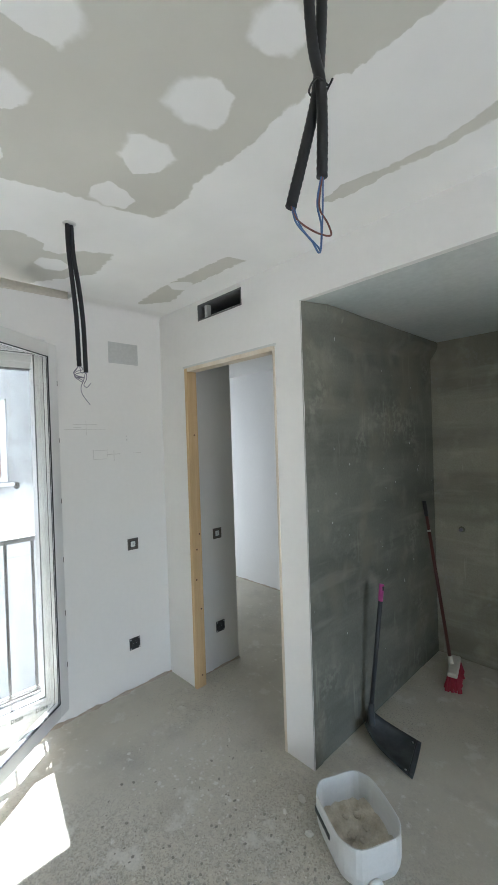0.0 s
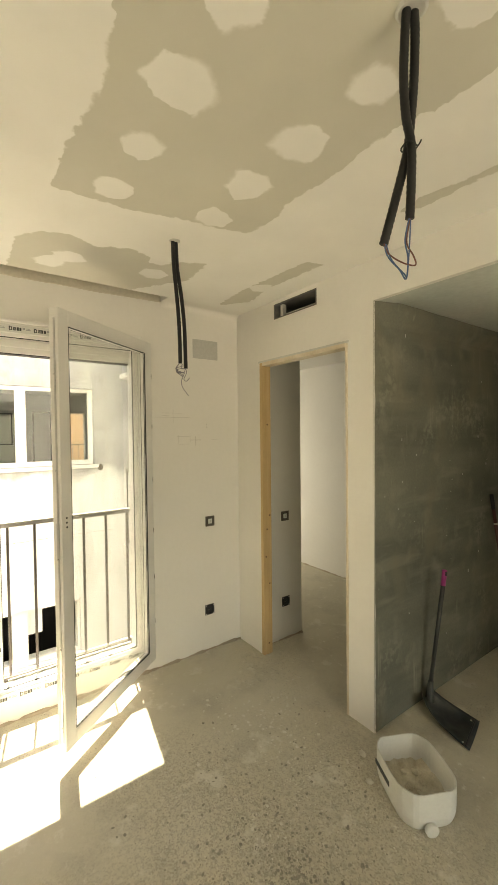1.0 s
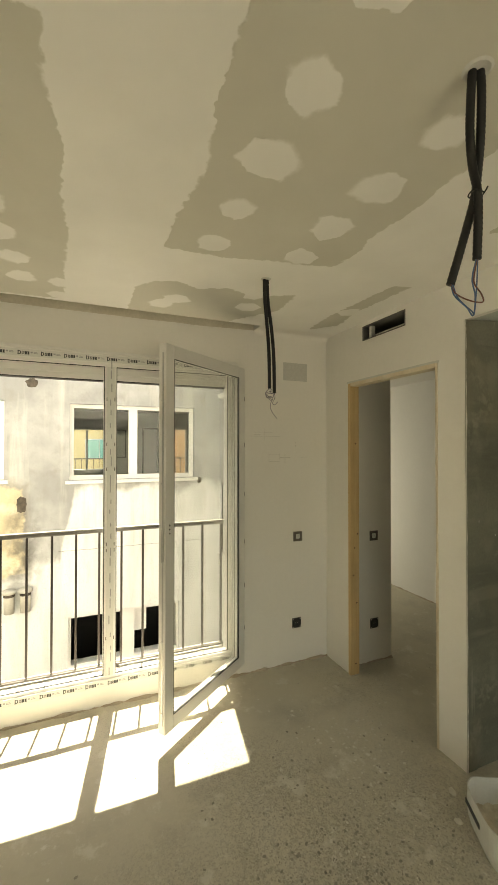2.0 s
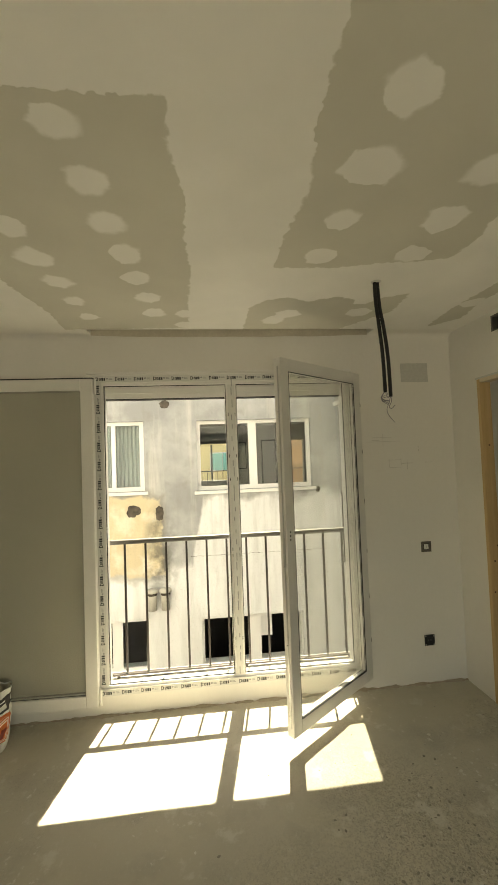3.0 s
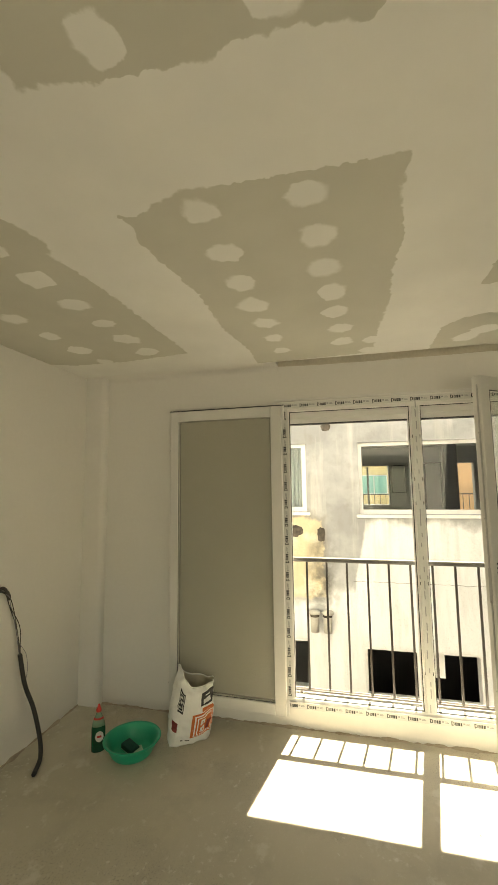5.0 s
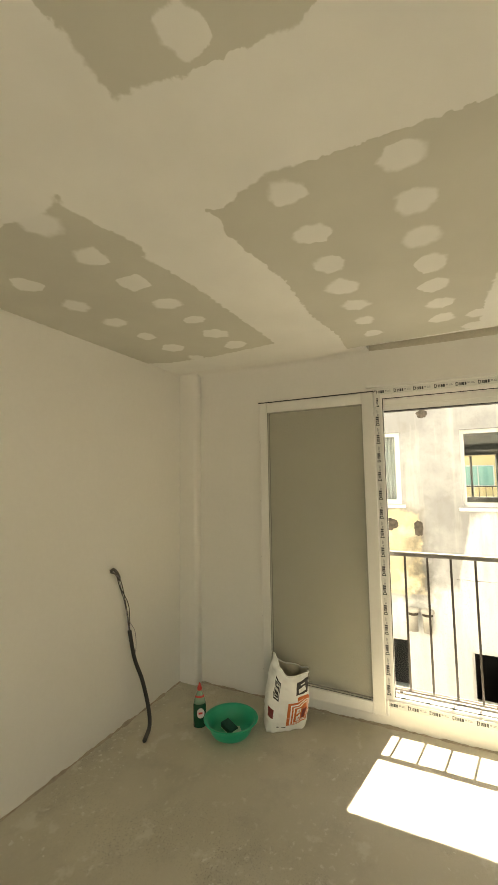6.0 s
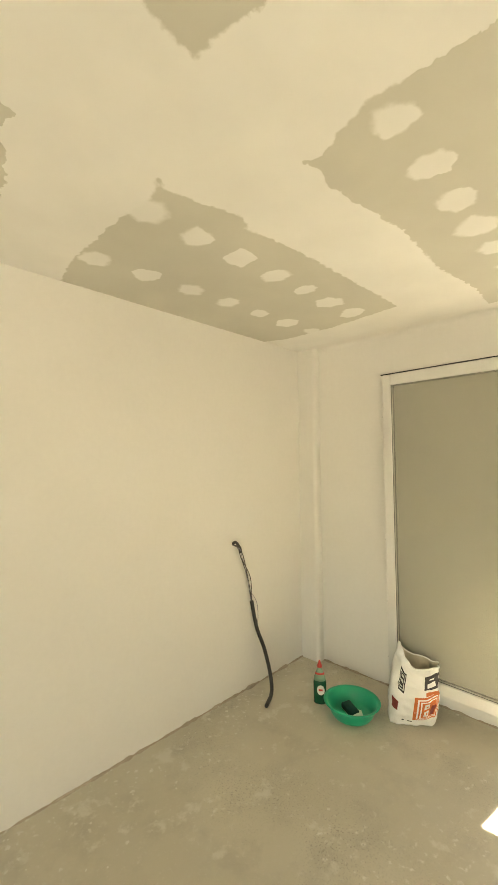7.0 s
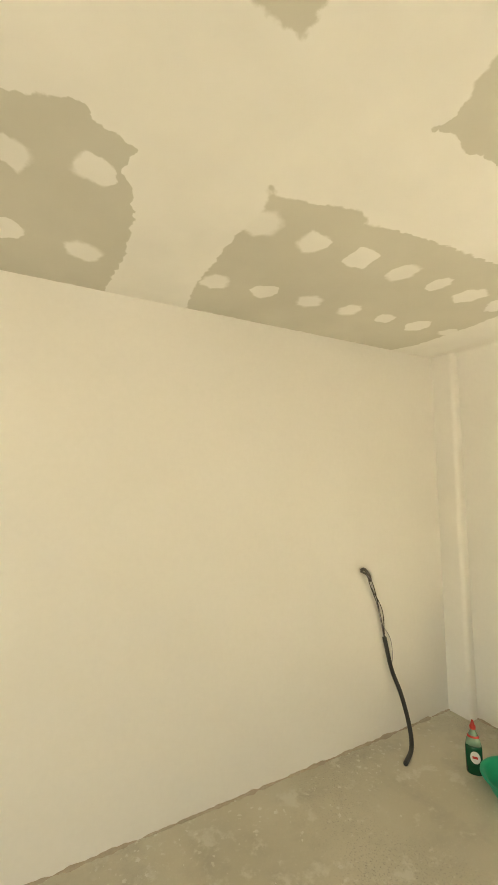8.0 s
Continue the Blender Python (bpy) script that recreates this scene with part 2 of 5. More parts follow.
def glass_material(name, tint=(1, 1, 1), dust_glare=0.0, rough=0.0, even=0.7):
    """A window pane: clear, with a mirror gloss and a thin film for dust and reflections."""
    m = bpy.data.materials.new(name)
    m.use_nodes = True
    nt = m.node_tree
    nt.nodes.remove(nt.nodes["Principled BSDF"])
    out = nt.nodes["Material Output"]
    tr, gl = nt.nodes.new("ShaderNodeBsdfTransparent"), nt.nodes.new("ShaderNodeBsdfGlossy")
    tr.inputs[0].default_value = (*tint, 1)
    gl.inputs["Roughness"].default_value = rough
    lw = nt.nodes.new("ShaderNodeLayerWeight")
    steep = node(nt, "ShaderNodeMath", op="POWER", i1=4.0)
    nt.links.new(lw.outputs["Facing"], steep.inputs[0])
    fr = node(nt, "ShaderNodeMath", op="MULTIPLY_ADD", i1=0.75, i2=0.04)
    nt.links.new(steep.outputs[0], fr.inputs[0])
    mx = nt.nodes.new("ShaderNodeMixShader")
    nt.links.new(fr.outputs[0], mx.inputs[0])
    nt.links.new(tr.outputs[0], mx.inputs[1])
    nt.links.new(gl.outputs[0], mx.inputs[2])
    last = mx
    if dust_glare:
        df = nt.nodes.new("ShaderNodeBsdfDiffuse")
        df.inputs[0].default_value = (0.7, 0.69, 0.66, 1)
        geo = nt.nodes.new("ShaderNodeNewGeometry")
        n = nt.nodes.new("ShaderNodeTexNoise")
        n.inputs["Scale"].default_value, n.inputs["Detail"].default_value = 3.0, 6
        nt.links.new(geo.outputs["Position"], n.inputs["Vector"])
        r = node(nt, "ShaderNodeMapRange", i1=0.25, i2=0.85, i3=dust_glare * even, i4=dust_glare * (2.2 - even))
        nt.links.new(n.outputs[0], r.inputs[0])
        m2 = nt.nodes.new("ShaderNodeMixShader")
        nt.links.new(r.outputs[0], m2.inputs[0])
        nt.links.new(mx.outputs[0], m2.inputs[1])
        nt.links.new(df.outputs[0], m2.inputs[2])
        last = m2
    nt.links.new(last.outputs[0], out.inputs[0])
    return m



def facade_material():
    """Old grey render with sooty clouds and runs; a paler lower part for whitewash and bounced light, and a field of
    bare ochre render, all with torn edges.
    """
    m = bpy.data.materials.new("weathered_render")
    m.use_nodes = True
    nt = m.node_tree
    L = nt.links.new
    b = nt.nodes["Principled BSDF"]
    b.inputs["Roughness"].default_value = 0.92
    geo = nt.nodes.new("ShaderNodeNewGeometry")
    sep = nt.nodes.new("ShaderNodeSeparateXYZ")
    L(geo.outputs["Position"], sep.inputs[0])
    py, pz = sep.outputs[1], sep.outputs[2]

    def cloud(scale, detail=5, stretch=(1, 1, 1), rough=0.55):
        v = node(nt, "ShaderNodeVectorMath", op="MULTIPLY", i1=stretch)
        L(geo.outputs["Position"], v.inputs[0])
        n = nt.nodes.new("ShaderNodeTexNoise")
        n.inputs["Scale"].default_value, n.inputs["Detail"].default_value, n.inputs["Roughness"].default_value = scale, detail, rough
        L(v.outputs[0], n.inputs["Vector"])
        return n.outputs[0]

    def span(src, lo, hi, to0=0.0, to1=1.0):
        r = node(nt, "ShaderNodeMapRange", i1=lo, i2=hi, i3=to0, i4=to1)
        L(src, r.inputs[0])
        return r.outputs[0]

    def calc(op, a, c=None, k=None):
        n = nt.nodes.new("ShaderNodeMath")
        n.operation = op
        L(a, n.inputs[0])
        if c is not None:
            L(c, n.inputs[1])
        if k is not None:
            n.inputs[1].default_value = k
        return n.outputs[0]

    def over(under, fac, colour, strength=1.0):
        mx = node(nt, "ShaderNodeMix", dtype="RGBA", i7=(*colour, 1))
        L(calc("MULTIPLY", fac, k=strength), mx.inputs[0])
        if isinstance(under, tuple):
            mx.inputs[6].default_value = (*under, 1)
        else:
            L(under, mx.inputs[6])
        return mx.outputs[2]

    torn = calc("MULTIPLY", calc("SUBTRACT", cloud(3.0, 7), k=0.5), k=0.55)
    c = over((0.46, 0.465, 0.47), span(cloud(1.3, 5), 0.40, 0.62), (0.31, 0.315, 0.32))
    c = over(c, span(cloud(5.0, 6), 0.52, 0.72), (0.26, 0.255, 0.24), 0.55)
    c = over(c, span(cloud(2.2, 4, (1, 2.6, 0.25)), 0.52, 0.70), (0.60, 0.59, 0.56), 0.6)
    # Paler lower part: brightness of bounced light put into colour with the whitewash.
    edge = span(py, -0.48, -0.30, 0.26, 1.12)
    white = span(calc("SUBTRACT", calc("ADD", edge, torn), pz), -0.03, 0.10)
    pale_lower = over((0.76, 0.765, 0.77), span(cloud(2.4, 5, (1, 2.2, 0.4)), 0.46, 0.72), (0.56, 0.56, 0.555), 0.8)
    mx = nt.nodes.new("ShaderNodeMix")
    mx.data_type = "RGBA"
    L(white, mx.inputs[0])
    L(c, mx.inputs[6])
    L(pale_lower, mx.inputs[7])
    c = mx.outputs[2]
    dy = calc("MULTIPLY", calc("ABSOLUTE", calc("ADD", py, k=1.42)), k=1.0 / 0.54)
    dz = calc("MULTIPLY", calc("ABSOLUTE", calc("ADD", pz, k=-0.60)), k=1.0 / 0.56)
    far = calc("ADD", calc("MAXIMUM", dy, dz), calc("MULTIPLY", torn, k=1.1))
    c = over(c, span(far, 1.16, 1.04), (0.24, 0.22, 0.185), 0.55)
    c = over(c, span(far, 1.02, 0.96), (0.60, 0.51, 0.35), 0.95)
    c = over(c, calc("MULTIPLY", span(far, 1.0, 0.9), span(cloud(4.0, 6), 0.5, 0.66)), (0.70, 0.65, 0.54), 0.8)
    c = over(c, span(cloud(70, 3), 0.55, 0.8), (0.25, 0.245, 0.23), 0.35)
    sy = calc("MULTIPLY", calc("ABSOLUTE", calc("ADD", py, k=0.93)), k=1.0 / 0.26)
    sz = calc("MULTIPLY", calc("ABSOLUTE", calc("ADD", pz, k=-0.36)), k=1.0 / 0.75)
    soot = calc("ADD", calc("ADD", calc("MULTIPLY", sy, sy), calc("MULTIPLY", sz, sz)), calc("MULTIPLY", torn, k=2.6))
    c = over(c, calc("MULTIPLY", span(soot, 1.25, 0.1), span(cloud(6.0, 6), 0.36, 0.60)), (0.10, 0.098, 0.09), 0.8)
    c = over(c, calc("MULTIPLY", span(pz, -0.9, 1.15), span(cloud(1.6, 6, (1, 5.5, 0.35)), 0.56, 0.70)), (0.24, 0.24, 0.235), 0.22)
    L(c, b.inputs["Base Color"])
    bp = nt.nodes.new("ShaderNodeBump")
    bp.inputs["Strength"].default_value, bp.inputs["Distance"].default_value = 0.5, 0.01
    L(cloud(14, 6), bp.inputs["Height"])
    L(bp.outputs[0], b.inputs["Normal"])
    return m


M = {
    "plaster": material("white_plaster", (0.80, 0.785, 0.76), 0.85, (0.76, 0.74, 0.705), 1.4, 35, 0.7, 0.08, grain=0.012),
    # Darker plaster colour that stands for shade in the recess over the window.
    "scuffed_edge": material("recess_shade_plaster", (0.64, 0.60, 0.52), 0.9, (0.54, 0.49, 0.41), 6, 60, 0.8, 0.2),
    "raw_plaster": material("raw_plaster", (0.50, 0.43, 0.355), 0.9, (0.34, 0.28, 0.215), 7, 60, 0.8, 0.2),
    "ceiling": ceiling_material(),
    "floor": floor_material(),
    "cement": cement_material("dark_cement", (0.140, 0.141, 0.115), (0.235, 0.232, 0.19), (0.21, 0.195, 0.145)),
    # The side wall's cement in a lighter copy, brightened where little light reaches.
    "cement_green": cement_material("greenish_lit_cement", (0.31, 0.30, 0.235), (0.45, 0.43, 0.345), (0.40, 0.36, 0.28)),
    "soffit": material("soffit_paint", (0.64, 0.64, 0.62), 0.8, (0.50, 0.50, 0.48), 2.0, 40, 0.7, 0.08),
    "alcove_paint": material("clouded_soffit_paint", (0.66, 0.66, 0.63), 0.8, (0.40, 0.48, 0.48), 1.6, 40, 0.7, 0.08),
    # The frame's PVC coloured darker: the shade on the backlit leaf.
    "pvc_leaf": material("backlit_white_pvc", (0.75, 0.74, 0.725), 0.32, (0.69, 0.68, 0.655), 5, 90, 0.6, 0.02, grain=0.02),
    "pvc": material("white_pvc", (0.80, 0.79, 0.78), 0.28, (0.76, 0.75, 0.735), 4, 90, 0.5, 0.01, grain=0.01),
    "tape": material("protective_film", (0.74, 0.74, 0.73), 0.25, (0.66, 0.66, 0.65), 14, 120, 0.5, 0.12, grain=0.03),
    "ink": material("film_print", (0.045, 0.05, 0.055), 0.5, bump=0),
    "grey_ink": material("film_print_grey", (0.36, 0.37, 0.38), 0.5, bump=0),
    "gasket": material("black_rubber", (0.02, 0.02, 0.022), 0.6, bump=0),
    "iron": material("dark_painted_iron", (0.05, 0.043, 0.04), 0.35, (0.085, 0.07, 0.065), 20, 150, 0.6, 0.08, metal=0.2),
    "steel": material("zinc_steel", (0.55, 0.55, 0.55), 0.35, bump=0, metal=1.0),
    "wood": material("raw_pine", (0.62, 0.45, 0.25), 0.6, (0.52, 0.34, 0.16), 6, 45, 0.8, 0.12, grain=0.05, stretch=(6, 6, 0.35)),
    "pale_wood": material("plaster_smeared_pine", (0.72, 0.66, 0.56), 0.7, (0.60, 0.48, 0.33), 9, 60, 0.8, 0.15, grain=0.05, stretch=(1, 1, 1)),
    # Coloured lighter than the bars' iron, for sunlight on the handrail's top.
    "rail": material("sunlit_grey_handrail", (0.15, 0.14, 0.135), 0.4, (0.22, 0.21, 0.20), 25, 120, 0.6, 0.08),
    "knot": material("pine_knot", (0.12, 0.06, 0.025), 0.6, bump=0),
    "glass": glass_material("window_glass", (0.96, 0.97, 0.95), 0.13),
    # Pale film brightens this pane, standing for reflected light as well as dust.
    "hazed_glass": glass_material("hazed_window_glass", (0.86, 0.855, 0.80), 0.24, even=1.05),
    "far_glass": glass_material("facade_glass", (0.85, 0.88, 0.88)),
    "conduit": material("black_corrugated_conduit", (0.007, 0.007, 0.008), 0.6, (0.013, 0.013, 0.013), 30, 160, 0.5, 0.05),
    "blue_wire": material("blue_wire", (0.06, 0.12, 0.26), 0.4, bump=0),
    "brown_wire": material("brown_wire", (0.16, 0.06, 0.045), 0.4, bump=0),
    "grey_wire": material("grey_wire", (0.22, 0.21, 0.26), 0.45, bump=0),
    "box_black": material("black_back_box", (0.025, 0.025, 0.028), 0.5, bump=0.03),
    "box_metal": material("bare_mount_ring", (0.13, 0.115, 0.10), 0.45, metal=0.3, bump=0.02),
    # Dark colour that holds the shade inside the vent slot.
    "duct": material("shade_dark_duct", (0.10, 0.10, 0.098), 0.7, (0.16, 0.155, 0.15), 14, 90, 0.7, 0.1),
    "plate": material("grey_cover_plate", (0.55, 0.55, 0.53), 0.5, bump=0.02),
    "pencil": material("pencil_mark", (0.60, 0.575, 0.55), 0.8, bump=0),
    "tub": material("milky_plastic", (0.74, 0.75, 0.73), 0.35, (0.66, 0.66, 0.62), 12, 80, 0.6, 0.05, grain=0.03),
    "mortar": material("dried_mortar", (0.70, 0.66, 0.56), 0.95, (0.42, 0.36, 0.25), 22, 120, 0.8, 0.5, grain=0.1),
    "mortar_chip": material("plaster_chip", (0.72, 0.70, 0.64), 0.9, (0.55, 0.52, 0.45), 30, 120, 0.8, 0.3),
    "grit": material("grey_grit", (0.20, 0.19, 0.165), 0.95, (0.42, 0.39, 0.33), 28, 160, 0.9, 0.4, grain=0.1),
    "pan": material("dusty_black_plastic", (0.022, 0.026, 0.029), 0.35, (0.13, 0.14, 0.14), 13, 70, 0.6, 0.06, grain=0.08),
    "pink": material("magenta_grip", (0.42, 0.05, 0.24), 0.45, bump=0.02),
    "dark_pole": material("dark_grey_pole", (0.04, 0.043, 0.045), 0.4, bump=0.02),
    "red_pole": material("dark_red_pole", (0.10, 0.03, 0.025), 0.4, bump=0.02),
    "bristle": material("red_bristles", (0.34, 0.02, 0.04), 0.65, (0.22, 0.012, 0.025), 60, 200, 0.8, 0.2, grain=0.15),
    "cream": material("cream_plastic", (0.66, 0.62, 0.54), 0.45, bump=0.03),
    "bag": material("white_woven_bag", (0.84, 0.845, 0.83), 0.42, (0.74, 0.74, 0.71), 11, 260, 0.6, 0.2, grain=0.05),
    "bag_in": material("bag_lining", (0.60, 0.55, 0.44), 0.7, bump=0.1),
    "orange": material("orange_print", (0.62, 0.155, 0.04), 0.5, bump=0.02),
    "black_print": material("black_print", (0.03, 0.027, 0.03), 0.5, bump=0.02),
    "red_print": material("dark_red_print", (0.22, 0.03, 0.025), 0.5, bump=0.02),
    "basin": material("green_plastic", (0.0, 0.42, 0.245), 0.32, (0.0, 0.37, 0.21), 8, 90, 0.5, 0.02, grain=0.02),
    "sponge": material("dark_green_scourer", (0.01, 0.10, 0.085), 0.95, (0.005, 0.06, 0.05), 40, 300, 0.8, 0.5, grain=0.1),
    "cloth": material("pale_suds_cloth", (0.42, 0.62, 0.52), 0.8, bump=0.2),
    "soap": material("dark_green_bottle", (0.004, 0.075, 0.035), 0.12, bump=0),
    "bottle_clear": material("pale_green_bottle", (0.22, 0.36, 0.26), 0.15, bump=0),
    "cap": material("red_cap", (0.55, 0.035, 0.025), 0.35, bump=0),
    "label_white": material("white_label", (0.72, 0.74, 0.72), 0.4, bump=0),
    "facade": facade_material(),
    "facade_white": material("whitewashed_render", (0.80, 0.79, 0.765), 0.9, (0.70, 0.69, 0.665), 1.6, 40, 0.6, 0.2, grain=0.04),
    "hole_dark": material("dark_hollow", (0.035, 0.03, 0.026), 0.95, (0.15, 0.125, 0.10), 14, 90, 0.8, 0.6, grain=0.12),
    "clay": material("grey_fibre_pipe", (0.50, 0.48, 0.43), 0.8, (0.36, 0.34, 0.30), 12, 60, 0.6, 0.2),
    "dark_room": material("dim_room_paint", (0.45, 0.445, 0.43), 0.9, bump=0.02),
    "curtain": material("grey_curtain", (0.50, 0.54, 0.53), 0.9, (0.40, 0.44, 0.43), 9, 60, 0.7, 0.1, stretch=(1, 3, 0.1)),
    "peach": material("peach_facade", (0.72, 0.43, 0.24), 0.9, bump=0.03),
    "yellow": material("yellow_facade", (0.78, 0.62, 0.34), 0.9, bump=0.03),
    "teal": material("teal_shutter", (0.24, 0.52, 0.46), 0.6, bump=0.03),
    "ground": material("courtyard_paving", (0.42, 0.40, 0.36), 0.9, (0.33, 0.31, 0.28), 2, 50, 0.7, 0.2),
    "stone": material("pale_sill_stone", (0.76, 0.75, 0.73), 0.5, (0.68, 0.67, 0.65), 6, 90, 0.5, 0.05),
}

# ---- mesh helpers ----


def mesh_of(bm, name, mat, smooth=False):
    me = bpy.data.meshes.new(name)
    bmesh.ops.recalc_face_normals(bm, faces=bm.faces)
    bm.to_mesh(me)
    bm.free()
    for k in mat if isinstance(mat, (list, tuple)) else (mat,):
        me.materials.append(M[k])
    if smooth:
        for p in me.polygons:
            p.use_smooth = True
    return me


def part(name, bm, mat, parent=None, label="", smooth=False):
    """One mesh object, under a thing or a part where one is given (its points in the parent's space)."""
    ob = new(name, mesh_of(bm, name, mat, smooth))
    ob.parent = parent
    return tagged(ob, label)


def thing(name, label, category, group="", kind="", at=None):
    ob = new(name)
    if at is not None:
        ob.matrix_world = at
    return tagged(ob, label, category, group, kind)


def setting(name, bm, mat, label, category, smooth=False):
    return tagged(part(name, bm, mat, None, "", smooth), label, category, "", "structure")


def box(bm, x0, x1, y0, y1, z0, z1, bevel=0.0, m=None):
    """Adds a box between two corners, its edges rounded by bevel."""
    t = Matrix.LocRotScale(((x0 + x1) / 2, (y0 + y1) / 2, (z0 + z1) / 2), None, (abs(x1 - x0), abs(y1 - y0), abs(z1 - z0)))
    r = bmesh.ops.create_cube(bm, size=1.0, matrix=(m or Matrix()) @ t)
    if bevel:
        es = {e for v in r["verts"] for e in v.link_edges}
        bmesh.ops.bevel(bm, geom=list(es), offset=bevel, segments=2, profile=0.5, affect="EDGES")
    return bm


def B(*a, **k):
    return box(bmesh.new(), *a, **k)


def smooth_path(pts, steps=8):
    """A smooth line through a few points (Catmull-Rom)."""
    p = [Vector(q) for q in pts]
    p = [2 * p[0] - p[1]] + p + [2 * p[-1] - p[-2]]
    out = []
    for i in range(1, len(p) - 2):
        for k in range(steps):
            t = k / steps
            a, b, c, d = p[i - 1], p[i], p[i + 1], p[i + 2]
            out.append(0.5 * (2 * b + (c - a) * t + (2 * a - 5 * b + 4 * c - d) * t * t + (3 * b - a - 3 * c + d) * t ** 3))
    return out + [p[-2]]


def tube(bm, line, radius, sides=10, ridge=0.0, caps=True):
    """A round tube along a line; ridge alternates the radius from ring to ring, for corrugated conduit."""
    rings = []
    up = Vector((0.31, 0.87, 0.38)).normalized()
    for i, p in enumerate(line):
        d = (line[min(i + 1, len(line) - 1)] - line[max(i - 1, 0)]).normalized()
        u = d.cross(up).normalized()
        v = d.cross(u)
        r = (radius(i / (len(line) - 1)) if callable(radius) else radius) + (ridge if i % 2 else 0)
        rings.append([bm.verts.new(p + r * (math.cos(a) * u + math.sin(a) * v)) for a in (2 * math.pi * k / sides for k in range(sides))])
    for a, b in zip(rings, rings[1:]):
        for k in range(sides):
            bm.faces.new((a[k], a[(k + 1) % sides], b[(k + 1) % sides], b[k]))
    if caps:
        bm.faces.new(rings[0])
        bm.faces.new(rings[-1])
    return bm


def dense(pts, gap):
    """A smooth line with points about gap apart."""
    line = smooth_path(pts, 40)
    out, left = [line[0]], 0.0
    for a, b in zip(line, line[1:]):
        left += (b - a).length
        if left >= gap:
            out.append(b)
            left = 0.0
    return out


def lathe(bm, profile, sides=32, m=None):
    """A turned form from (radius, height) pairs."""
    m = m or Matrix()
    rings = [[bm.verts.new(m @ Vector((r * math.cos(a), r * math.sin(a), z))) for a in (2 * math.pi * k / sides for k in range(sides))] for r, z in profile]
    for a, b in zip(rings, rings[1:]):
        for k in range(sides):
            bm.faces.new((a[k], a[(k + 1) % sides], b[(k + 1) % sides], b[k]))
    if profile[0][0] > 1e-4:
        bm.faces.new(rings[0])
    if profile[-1][0] > 1e-4:
        bm.faces.new(rings[-1])
    return bm


def slab_with_holes(us, zs, holes, d0, d1, across):
    """A wall of thickness d0..d1 over us x zs (extents) with rectangular holes cut right through. across: 'x' for a wall of constant x, 'y' for constant y."""
    cu = sorted({us[0], us[1], *(h[0] for h in holes), *(h[1] for h in holes)})
    cz = sorted({zs[0], zs[1], *(h[2] for h in holes), *(h[3] for h in holes)})
    cu, cz = [u for u in cu if us[0] <= u <= us[1]], [z for z in cz if zs[0] <= z <= zs[1]]
    solid = {}
    for i in range(len(cu) - 1):
        for j in range(len(cz) - 1):
            um, zm = (cu[i] + cu[i + 1]) / 2, (cz[j] + cz[j + 1]) / 2
            solid[i, j] = not any(h[0] < um < h[1] and h[2] < zm < h[3] for h in holes)
    bm = bmesh.new()
    vs = {}

    def v(u, z, d):
        if (u, z, d) not in vs:
            vs[u, z, d] = bm.verts.new((d, u, z) if across == "x" else (u, d, z))
        return vs[u, z, d]

    for (i, j), full in solid.items():
        if not full:
            continue
        u0, u1, z0, z1 = cu[i], cu[i + 1], cz[j], cz[j + 1]
        for d in (d0, d1):
            bm.faces.new((v(u0, z0, d), v(u1, z0, d), v(u1, z1, d), v(u0, z1, d)))
        for di, dj, a, b in ((-1, 0, (u0, z0), (u0, z1)), (1, 0, (u1, z0), (u1, z1)), (0, -1, (u0, z0), (u1, z0)), (0, 1, (u0, z1), (u1, z1))):
            if not solid.get((i + di, j + dj), False):
                bm.faces.new((v(*a, d0), v(*b, d0), v(*b, d1), v(*a, d1)))
    return bm


# ---- the room ----
CEIL, WEST, NORTH, SOUTH, EAST = 2.525, -2.40, 1.58, -2.575, 3.2
OUT = -2.62

setting("wall_west", slab_with_holes((SOUTH - 0.2, 1.75), (0.0, 2.75), [(-1.0, 0.825, 0.125, 2.25)], OUT, WEST, "x"), "plaster",
        "white plastered wall round the balcony window", "wall")
setting("wall_south", B(WEST, EAST + 0.2, SOUTH - 0.2, SOUTH, 0.0, 2.75), "plaster", "smooth white plastered side wall", "wall")
# The opening is unseen, added so that the fill lamp has a place.
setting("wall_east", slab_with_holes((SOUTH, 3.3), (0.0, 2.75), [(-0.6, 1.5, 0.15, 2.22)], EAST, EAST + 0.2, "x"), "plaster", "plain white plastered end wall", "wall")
setting("wall_north", slab_with_holes((WEST, -1.13), (0.0, 2.75), [(-2.105, -1.305, -1, 2.12), (-1.95, -1.54, 2.395, 2.497)], NORTH, NORTH + 0.07, "y"), "plaster",
        "white plastered partition with a door opening and a vent slot", "wall")
setting("header_wall", B(-1.13, 1.0, NORTH, NORTH + 0.03, 2.31, 2.75), "plaster", "white plastered header above the alcove opening", "wall")

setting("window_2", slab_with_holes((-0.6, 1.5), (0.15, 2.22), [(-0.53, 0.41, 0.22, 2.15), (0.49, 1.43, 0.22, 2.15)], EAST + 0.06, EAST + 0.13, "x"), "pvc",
        "unseen white window frame, added round the fill lamp", "window")


def corner_casing():
    bm = B(WEST, -2.33, SOUTH, -2.41, 0.0, CEIL)
    es = [e for e in bm.edges if all(abs(v.co.x + 2.33) < 1e-4 and abs(v.co.y + 2.41) < 1e-4 for v in e.verts)]
    bmesh.ops.bevel(bm, geom=es, offset=0.03, segments=4, profile=0.5, affect="EDGES")
    setting("corner_casing", bm, "plaster", "narrow white plastered pipe casing in the corner", "wall")


corner_casing()


